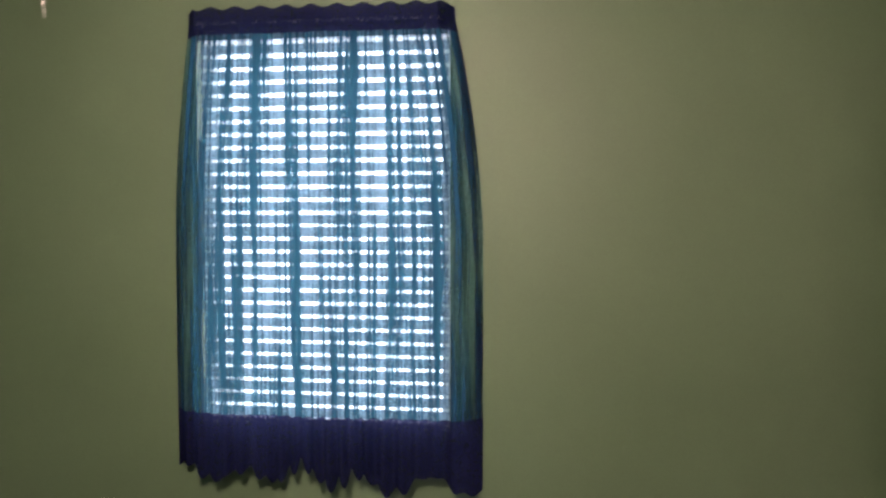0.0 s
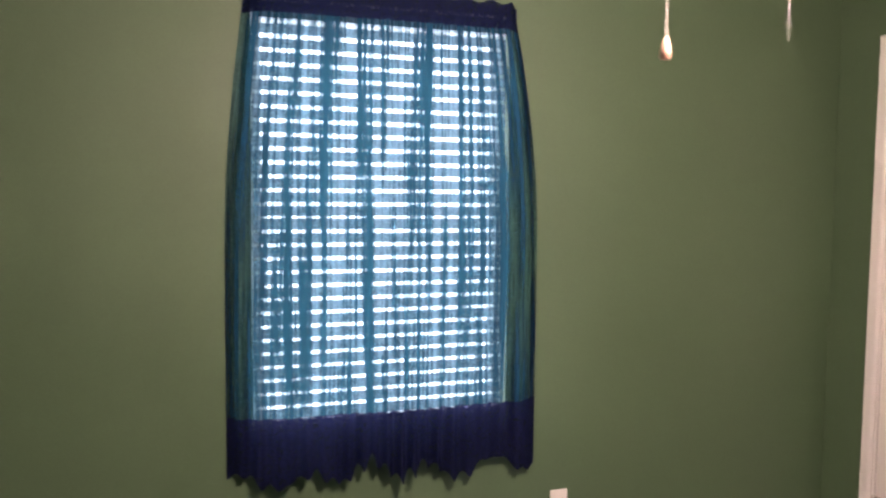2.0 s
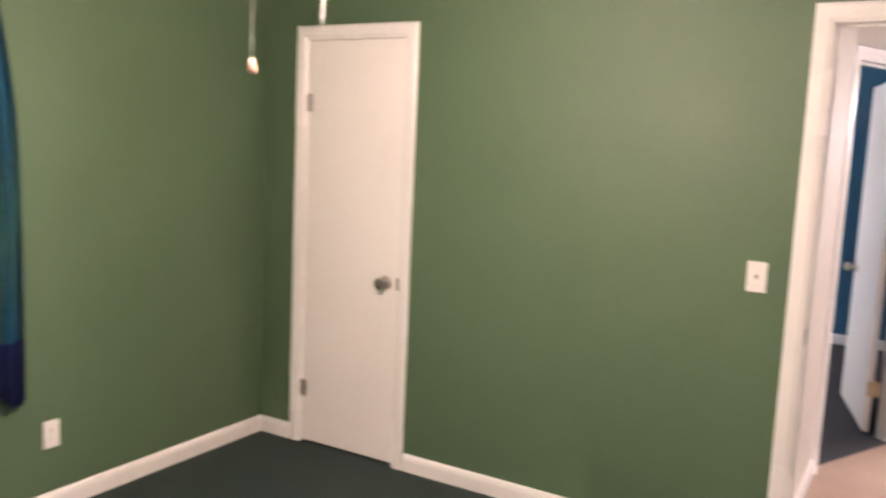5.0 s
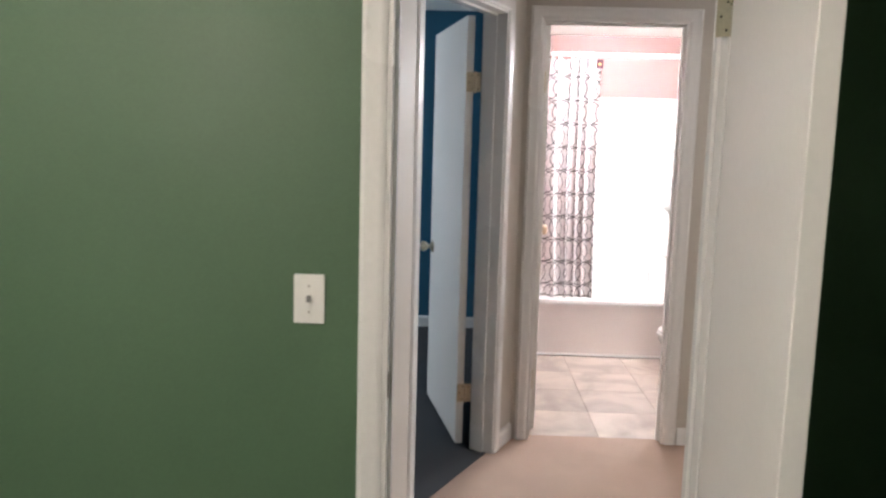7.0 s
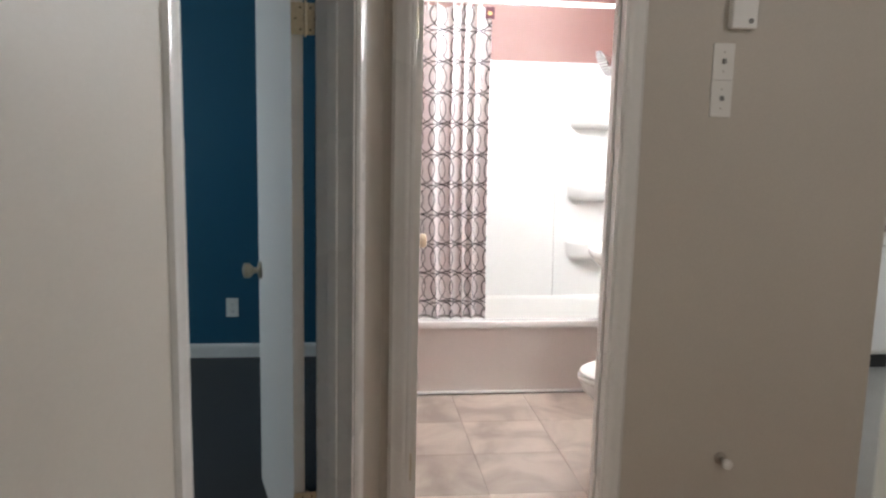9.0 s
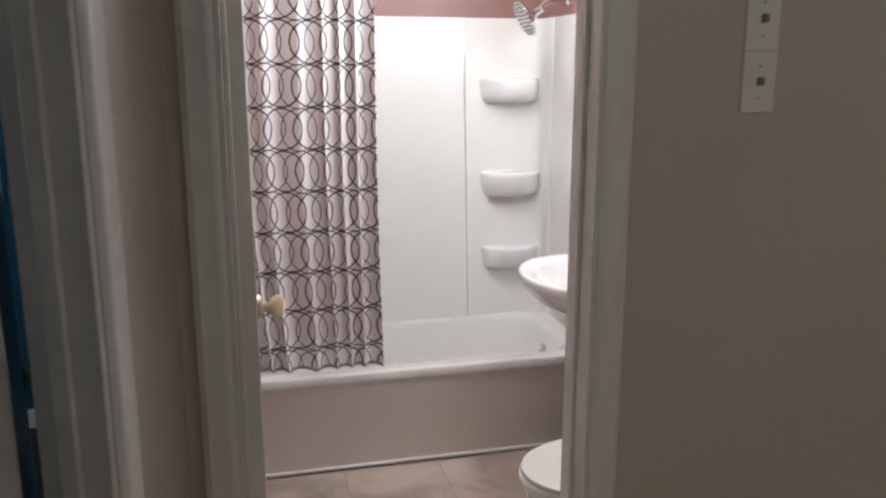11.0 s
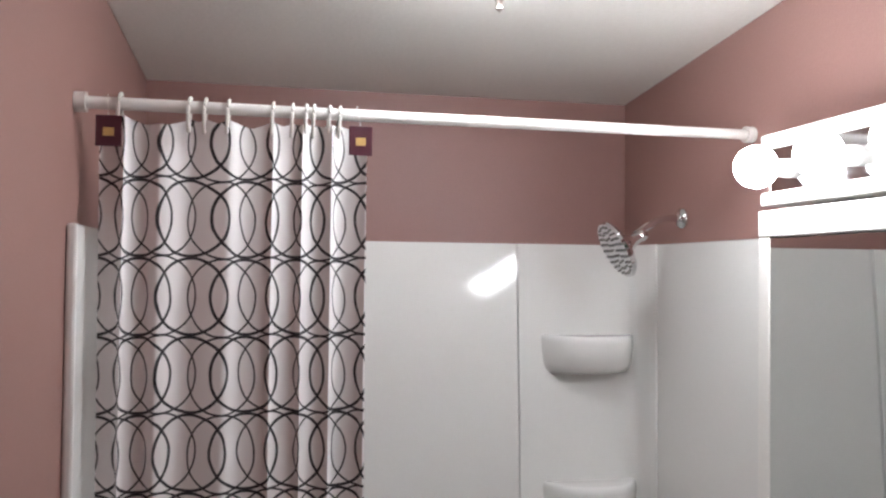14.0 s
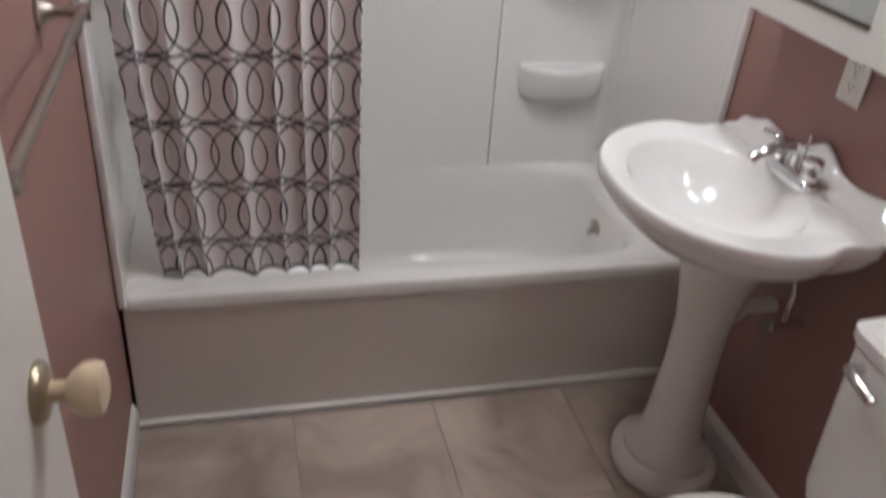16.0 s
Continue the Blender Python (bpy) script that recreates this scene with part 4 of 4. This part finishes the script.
for y in (-0.068, -0.553):
    tg = part("care_tag", box((4.018, y - 0.024, 1.962), (4.0205, y + 0.024, 2.022), 0.001), MAROON, t, "small maroon card tag")
    part("print_bar", box((4.0165, y - 0.010, 1.982), (4.0178, y + 0.010, 1.998), 0.0), GOLD, tg)
    part("tag_loop", tube(((4.019, y, 2.02), (4.025, y + 0.004, 2.045), (4.04, y + 0.006, 2.066)), 0.001, n=6), PLAST, tg)

# shower head
t = thing("wall_shower", (4.43, -1.52, 1.879), "chrome shower head on a bent arm", "shower head")
part("flange", lathe(((0.030, 0), (0.030, 0.004), (0.022, 0.012), (0.010, 0.016), (0, 0.016)), Matrix.Translation((4.50, -1.519, 1.882)) @ pose(0, 0, 0, -90, 0, 0)), CHROME, t, smooth=50)
part("arm", tube(((4.50, -1.515, 1.882), (4.49, -1.47, 1.882), (4.475, -1.43, 1.874), (4.455, -1.385, 1.852), (4.44, -1.35, 1.832)), 0.0105, n=14), CHROME, t, smooth=60)
hm = Matrix.Translation((4.42, -1.320, 1.808)) @ look((0, 0, 0), (0.02, 0.84, -0.46)).to_3x3().to_4x4()
hd = part("head", turned(lathe(((0.014, 0.035), (0.018, 0.012), (0.030, -0.010), (0.078, -0.030), (0.083, -0.038), (0.080, -0.046), (0, -0.046)), Matrix(), n=40), hm), CHROME, t, smooth=40)
bm = bmesh.new()
for r, k in ((0.018, 6), (0.036, 12), (0.054, 18), (0.070, 24)):
    for i in range(k):
        a = 2 * math.pi * i / k
        cyl((r * math.cos(a), r * math.sin(a), -0.0455), (r * math.cos(a), r * math.sin(a), -0.050), 0.0035, n=6, bm=bm)
part("nozzle", turned(bm, hm), GREY, hd, "grey rubber nozzles")
part("ball_joint", turned(lathe(((0.0, 0.06), (0.013, 0.054), (0.017, 0.042), (0.013, 0.030), (0, 0.03)), Matrix(), n=16), hm), CHROME, t, smooth=60)
t = thing("tub_faucet", (4.40, -1.50, 0.62), "chrome tub spout on the white surround", "faucet")
part("spout", tube(((4.42, -1.504, 0.585), (4.42, -1.44, 0.585), (4.42, -1.40, 0.575), (4.42, -1.385, 0.550)), 0.021, n=16), CHROME, t, smooth=60)

# towel bar
t = thing("towel_bar", (3.40, 0, 1.165), "brushed nickel towel bar on the pink wall", "towel bar")
for x in (3.70, 3.11):
    p = part("post", lathe(((0.028, 0), (0.028, 0.006), (0.016, 0.014), (0.010, 0.030), (0.011, 0.060), (0.015, 0.066), (0.014, 0.080), (0, 0.082)), Matrix.Translation((x, -0.001, 1.165)) @ pose(0, 0, 0, 90, 0, 0)), NICKEL, t, smooth=50)
part("bar", cyl((3.715, -0.068, 1.165), (3.095, -0.068, 1.165), 0.009, n=16), NICKEL, t, smooth=50)

# pedestal sink
SX, SY = 3.655, -1.52
t = thing("pedestal_sink", (SX, -1.34, 0), "white porcelain pedestal sink with a scalloped back", "sink")
part("pedestal", lathe(((0.140, 0), (0.145, 0.014), (0.140, 0.040), (0.116, 0.056), (0.118, 0.068), (0.098, 0.092), (0.080, 0.120), (0.072, 0.20), (0.066, 0.34), (0.067, 0.46), (0.076, 0.53), (0.090, 0.600), (0.096, 0.62), (0.102, 0.70), (0, 0.70)), pose(SX + 0.01, -1.345, 0), n=8 * 5, sx=1.0, sy=0.95), PORC, t, smooth=45)


def outline(k, z, n=72, grow=0.0):
    """Bowed basin outline: a wide oval in front that flares into square shoulders at the wall."""
    pts = []
    for i in range(n):
        a = 2 * math.pi * i / n
        c, s = math.cos(a), math.sin(a)
        if s >= 0:
            x, y = 0.318 * math.copysign(abs(c) ** 0.92, c), 0.292 * s ** 0.95
        else:
            x, y = 0.318 * math.copysign(abs(c) ** 0.55, c), 0.190 * math.copysign(abs(s) ** 0.60, s)
        waist = 1 - 0.10 * math.exp(-((y + 0.055) / 0.045) ** 2)
        pts.append(Vector((SX + x * waist * k + grow * c, -1.325 + y * k + grow * s, z)))
    return pts


RZ = 0.845
rows = [outline(0.36, 0.688), outline(0.46, 0.698), outline(0.62, 0.718), outline(0.80, 0.748), outline(0.92, 0.781), outline(0.965, 0.800), outline(0.972, 0.808), outline(0.995, 0.813),
        outline(1.0, 0.823), outline(0.996, 0.838), outline(0.985, RZ), outline(0.968, RZ + 0.001), outline(0.950, RZ - 0.002)]
for p in rows:
    for q in p:
        q.y = max(q.y, SY + 0.002)


def bowl_ring(kx, ky, z):
    r = []
    for i in range(72):
        a = 2 * math.pi * i / 72
        c, s = math.cos(a), math.sin(a)
        r.append(Vector((SX + kx * c, -1.262 + ky * s, z)))
    return r


rows += [bowl_ring(0.232, 0.178, RZ - 0.006), bowl_ring(0.222, 0.170, RZ - 0.016), bowl_ring(0.198, 0.150, RZ - 0.055), bowl_ring(0.150, 0.112, RZ - 0.105), bowl_ring(0.08, 0.06, RZ - 0.132), bowl_ring(0.024, 0.024, RZ - 0.138)]
part("basin", loft(rows, close_first=True, close_last=True), PORC, t, smooth=60)
part("drain", lathe(((0.024, 0), (0.022, 0.003), (0.008, 0.001), (0, 0.001)), pose(SX, -1.262, RZ - 0.137)), CHROME, t, smooth=50)
us = steps(-0.292, 0.292, 60)
rows = []
for x in us:
    q = abs(x) / 0.292
    hgt = 0.022 + 0.038 * (1 - q) ** 0.8 * (0.75 + 0.25 * math.cos(q * 9)) + 0.018 * math.exp(-(x / 0.045) ** 2) + 0.010 * math.exp(-((q - 0.72) / 0.12) ** 2)
    rows.append([Vector((SX + x, SY + d, RZ - 0.01 + h)) for d, h in ((0.002, 0), (0.002, hgt), (0.010, hgt + 0.006), (0.022, hgt + 0.002), (0.034, hgt * 0.6), (0.056, 0.012), (0.075, 0.008), (0.075, 0.0))])
part("back_ledge", loft(rows, close_first=True, close_last=True), PORC, t, "scalloped raised back", smooth=60)
t = thing("sink_faucet", (SX, -1.455, RZ), "chrome two-handle sink faucet", "faucet")
part("base_plate", loft([loop(SX, -1.442, 0.078, 0.026, RZ - 0.004, 3, 40), loop(SX, -1.442, 0.080, 0.028, RZ + 0.010, 3, 40), loop(SX, -1.442, 0.070, 0.020, RZ + 0.020, 3, 40)], close_first=True, close_last=True), CHROME, t, smooth=50)
part("spout", tube(((SX, -1.442, RZ + 0.012), (SX, -1.440, RZ + 0.052), (SX, -1.425, RZ + 0.068), (SX, -1.385, RZ + 0.066), (SX, -1.345, RZ + 0.052), (SX, -1.332, RZ + 0.040)), 0.0125, n=16), CHROME, t, smooth=60)
part("lift_rod", cyl((SX, -1.462, RZ + 0.015), (SX, -1.462, RZ + 0.095), 0.003, n=8), CHROME, t)
for sx in (-0.052, 0.052):
    h = part("handle", lathe(((0.020, 0.012), (0.018, 0.030), (0.012, 0.036), (0.016, 0.042), (0.024, 0.054), (0.024, 0.062), (0.012, 0.068), (0, 0.069)), pose(SX + sx, -1.442, RZ), n=12), CHROME, t, smooth=30)
    part("lever", tube(((SX + sx, -1.442, RZ + 0.056), (SX + sx * 1.5, -1.432, RZ + 0.064), (SX + sx * 1.95, -1.424, RZ + 0.062)), 0.007, n=10), CHROME, h, smooth=60)
t = thing("sink_plumbing", (SX - 0.1, -1.50, 0.52), "chrome stop valve and supply pipe below the sink", "pipe")
part("valve", cyl((SX - 0.10, -1.519, 0.52), (SX - 0.10, -1.43, 0.52), 0.012, n=14), CHROME, t, smooth=50)
part("handle", lathe(((0.020, 0), (0.022, 0.006), (0.020, 0.014), (0, 0.014)), Matrix.Translation((SX - 0.10, -1.435, 0.52)) @ pose(0, 0, 0, -90, 0, 0), n=8), CHROME, t)
part("supply_pipe", tube(((SX - 0.10, -1.47, 0.52), (SX - 0.10, -1.47, 0.60), (SX - 0.07, -1.46, 0.70)), 0.006, n=8), CHROME, t)
part("trap", tube(((SX, -1.519, 0.50), (SX, -1.44, 0.50), (SX, -1.41, 0.47), (SX, -1.39, 0.50), (SX, -1.38, 0.64)), 0.017, n=12), PLAST, t, smooth=60)

# medicine cabinet, open shelves and light bar
CY = -1.40
X0, XM, X1 = 3.912, 3.515, 3.10
ZB, ZT = 1.150, 1.855
t = thing("medicine_cabinet", (3.53, -1.52, ZB), "white cabinet with a mirror door and open side shelves", "medicine cabinet")
part("side", box((X0 - 0.018, -1.519, ZB), (X0, CY, ZT), 0.002), CABW, t)
part("side", box((X1, -1.519, ZB), (X1 + 0.018, CY, ZT), 0.002), CABW, t)
part("divider", box((XM - 0.018, -1.519, ZB + 0.018), (XM, CY, ZT - 0.018), 0.002), CABW, t)
part("bottom", box((X1 + 0.018, -1.519, ZB), (X0 - 0.018, CY, ZB + 0.018), 0.002), CABW, t)
part("top", box((X1 + 0.018, -1.519, ZT - 0.018), (X0 - 0.018, CY, ZT), 0.002), CABW, t)
part("back", box((X1 + 0.018, -1.519, ZB + 0.018), (X0 - 0.018, -1.514, ZT - 0.018)), CABW, t)
part("bottom_rail", box((X1, CY, ZB - 0.006), (X0 + 0.004, CY + 0.016, ZB + 0.056), 0.004), CABW, t)
part("top_rail", box((XM - 0.02, CY, ZT - 0.05), (X0 + 0.004, CY + 0.016, ZT + 0.006), 0.004), CABW, t)
part("stile", box((X0 - 0.038, CY, ZB + 0.056), (X0 + 0.004, CY + 0.016, ZT - 0.05), 0.004), CABW, t)
part("stile", box((XM - 0.045, CY, ZB + 0.056), (XM, CY + 0.016, ZT - 0.05), 0.004), CABW, t)
for z in (1.405, 1.625):
    part("shelf", box((X1 + 0.018, -1.513, z), (XM - 0.018, CY - 0.004, z + 0.018), 0.002), CABW, t)
mr = part("mirror_door", box((XM + 0.001, CY + 0.010, ZB + 0.058), (X0 - 0.039, CY + 0.014, ZT - 0.052), 0.0), MIRROR, t, "plain mirror door")
part("mirror_track", box((XM + 0.001, CY + 0.004, ZB + 0.052), (X0 - 0.039, CY + 0.020, ZB + 0.060), 0.001), DARKM, t, "dark metal lower track")
part("mirror_clip", box((X0 - 0.046, CY + 0.012, ZB + 0.056), (X0 - 0.026, CY + 0.022, ZB + 0.070), 0.002), CHROME, t)

LZ0, LZ1 = 1.872, 2.022
t = thing("vanity_light_bar", (3.6, -1.52, 1.95), "white vanity light bar with lit globe bulbs", "vanity light")
part("housing", box((X1, -1.519, LZ0), (X0 + 0.012, -1.415, LZ1), 0.004), CABW, t)
part("top_lip", box((X1, -1.415, LZ1 - 0.028), (X0 + 0.012, -1.395, LZ1), 0.004), CABW, t)
part("bottom_lip", box((X1, -1.415, LZ0), (X0 + 0.012, -1.395, LZ0 + 0.028), 0.004), CABW, t)
part("strip", box((X1 + 0.01, -1.415, LZ0 + 0.03), (X0 - 0.006, -1.409, LZ1 - 0.03)), CHROME, t, "mirror-chrome lamp strip")
for bx in BULBS:
    so = part("lamp_socket", cyl((bx, -1.409, 1.945), (bx, -1.375, 1.945), 0.020, 0.017, n=18), PLAST, t, smooth=40)
    b = part("globe_bulb", lathe([(0.043 * math.sin(a), -0.043 * math.cos(a)) for a in steps(0, math.pi, 14)], pose(bx, -1.335, 1.945), n=24), BULB, so, "lit globe bulb", smooth=80)
    
# ceiling dome
t = thing("bath_ceiling_lamp", (3.86, -0.80, HB), "lit frosted dome lamp with a small finial", "ceiling lamp")
part("pan", lathe(((0.15, HB + 0.01), (0.15, HB - 0.015), (0, HB - 0.015)), pose(3.86, -0.80, 0)), TRIM, t, smooth=40)
b = part("dome", lathe(((0.138, HB - 0.015), (0.132, HB - 0.04), (0.10, HB - 0.075), (0.05, HB - 0.093), (0, HB - 0.105)), pose(3.86, -0.80, 0)), DOME, t, "lit frosted glass dome", smooth=60)
part("finial", lathe(((0.012, HB - 0.102), (0.013, HB - 0.112), (0.006, HB - 0.128), (0.008, HB - 0.138), (0, HB - 0.146)), pose(3.86, -0.80, 0), n=14), NICKEL, t, smooth=50)

# toilet
TX = 3.02
t = thing("toilet", (TX, -1.20, 0), "white porcelain toilet with a closed seat", "toilet")
part("tank", loft([loop(TX, -1.412, 0.195, 0.088, 0.38, 8), loop(TX, -1.412, 0.205, 0.094, 0.42, 8), loop(TX, -1.412, 0.218, 0.100, 0.745, 8)], close_first=True, close_last=True), PORC, t, smooth=50)
part("tank_lid", loft([loop(TX, -1.412, 0.222, 0.103, 0.745, 8), loop(TX, -1.412, 0.228, 0.106, 0.752, 8), loop(TX, -1.412, 0.228, 0.106, 0.772, 8), loop(TX, -1.412, 0.215, 0.094, 0.784, 8)], close_first=True, close_last=True), PORC, t, smooth=40)
lv = part("flush_lever", tube(((TX + 0.165, -1.314, 0.715), (TX + 0.165, -1.288, 0.715), (TX + 0.135, -1.284, 0.712), (TX + 0.095, -1.284, 0.702)), 0.011, n=10), CHROME, t, "chrome flush lever", smooth=60)


def egg(k, z, dy=0.0, n=56):
    r = []
    for i in range(n):
        a = 2 * math.pi * i / n
        c, s = math.cos(a), math.sin(a)
        r.append(Vector((TX + 0.185 * k * c, -1.06 + dy + (0.245 if s > 0 else 0.215) * k * s, z)))
    return r


part("bowl", loft([egg(0.62, 0, -0.06), egg(0.60, 0.03, -0.06), egg(0.50, 0.10, -0.07), egg(0.52, 0.18, -0.06), egg(0.75, 0.28, -0.02), egg(0.95, 0.35), egg(1.0, 0.375), egg(1.0, 0.392)], close_first=True, close_last=True), PORC, t, smooth=60)
part("tank_neck", box((TX - 0.10, -1.33, 0.20), (TX + 0.10, -1.20, 0.392), 0.03, 4), PORC, t, smooth=60)
part("seat", loft([egg(1.02, 0.393), egg(1.04, 0.398), egg(1.04, 0.408), egg(1.02, 0.412)], close_first=True, close_last=True), PLAST, t, smooth=50)
part("lid", loft([egg(1.0, 0.413), egg(1.02, 0.418), egg(1.01, 0.428), egg(0.95, 0.434), egg(0.6, 0.438)], close_first=True, close_last=True), PLAST, t, smooth=50)

# ---- kitchen seen past the hallway corner ----
KX = 4.27


def base_cabinet(y0, y1, doors):
    t = thing("base_cabinet", ((KX + XO) / 2, (y0 + y1) / 2, 0), "white painted kitchen base cabinet", "cabinet", "kitchen base cabinets")
    part("body", box((KX + 0.02, y0, 0.10), (XO - 0.008, y1, 0.855), 0.002), CABW, t)
    part("toe_kick", box((KX + 0.08, y0, 0.0), (KX + 0.095, y1, 0.10)), BLACK, t, "dark recessed toe kick")
    w = (y1 - y0) / doors
    for i in range(doors):
        a, b = y0 + w * i + 0.008, y0 + w * (i + 1) - 0.008
        d = part("drawer_front", box((KX, a, 0.715), (KX + 0.019, b, 0.835), 0.004), CABW, t)
        part("pull", tube(((KX, (a + b) / 2 - 0.04, 0.775), (KX - 0.022, (a + b) / 2 - 0.03, 0.775), (KX - 0.022, (a + b) / 2 + 0.03, 0.775), (KX, (a + b) / 2 + 0.04, 0.775)), 0.004, n=8), NICKEL, d)
        d = part("door", box((KX, a, 0.125), (KX + 0.019, b, 0.69), 0.004), CABW, t)
        yy = b - 0.035 if i % 2 == 0 else a + 0.035
        part("pull", tube(((KX, yy, 0.64), (KX - 0.022, yy, 0.63), (KX - 0.022, yy, 0.57), (KX, yy, 0.56)), 0.004, n=8), NICKEL, d)


base_cabinet(-2.84, -2.00, 2)
base_cabinet(-3.46, -2.845, 2)
solid("worktop", box((KX - 0.02, -3.48, 0.858), (XO - 0.008, -1.98, 0.895), 0.006), COUNTER, "grey speckled laminate worktop", "worktop")
t = thing("upper_cabinet", (4.58, -2.9, 1.33), "pale painted kitchen wall cabinet", "cabinet")
part("body", box((4.42, -3.66, 1.33), (XO - 0.008, -2.0, 2.27), 0.003), BEIGE, t)
for i in range(4):
    y = -3.655 + i * 0.415
    part("door", box((4.40, y, 1.345), (4.418, y + 0.405, 2.26), 0.004), BEIGE, t)
t = thing("range_hood", (4.50, -3.35, 1.22), "grey range hood below the wall cabinet", "range hood")
part("canopy", box((4.30, -3.42, 1.225), (XO - 0.01, -2.7, 1.328), 0.01), GREY, t)
part("filter", box((4.34, -3.38, 1.218), (4.68, -2.75, 1.224)), DARKM, t)
t = thing("floor_vent", (4.36, -3.78, 0), "dark metal floor register", "vent")
part("frame", box((4.30, -3.91, 0.0), (4.42, -3.64, 0.006), 0.002), DARKM, t)
for i in range(9):
    part("slat", box((4.31, -3.895 + i * 0.028, 0.006), (4.41, -3.885 + i * 0.028, 0.009)), DARKM, t)
mK = Matrix.Translation((2.4, -5.4, 0)) @ pose(0, 0, 0, 0, 0, 180) @ Matrix.Translation((-1.6, 0, 0))
window("window_blue_room", Matrix.Translation((3.15, YN, 0)), 0.9, 0.75, 2.05, "white sash window of the blue room")
window("window_kitchen", mK, 1.6, 0.9, 2.0, "white kitchen window")

# ---- bathroom floor tiles ----
TS = 0.388
tm = None
x = XBI - 0.05
while x < 4.0:
    y = -0.012
    while y > -1.53:
        sx, sy = min(TS, 4.01 - x), min(TS, y + 1.535)
        if sx > 0.04 and sy > 0.04:
            if sx > TS - 1e-3 and sy > TS - 1e-3:
                if tm is None:
                    ob = part("tile", box((0.0008, -TS + 0.0008, -0.006), (TS - 0.0008, -0.0008, 0.0), 0.0008, 1), TILE, sub)
                    tm = ob.data
                else:
                    ob = new("tile", tm)
                    ob.parent = sub
            else:
                ob = part("tile", box((0.0008, -sy + 0.0008, -0.006), (sx - 0.0008, -0.0008, 0.0), 0.0008, 1), TILE, sub)
            ob.location = (x, y, 0)
        y -= TS
    x += TS
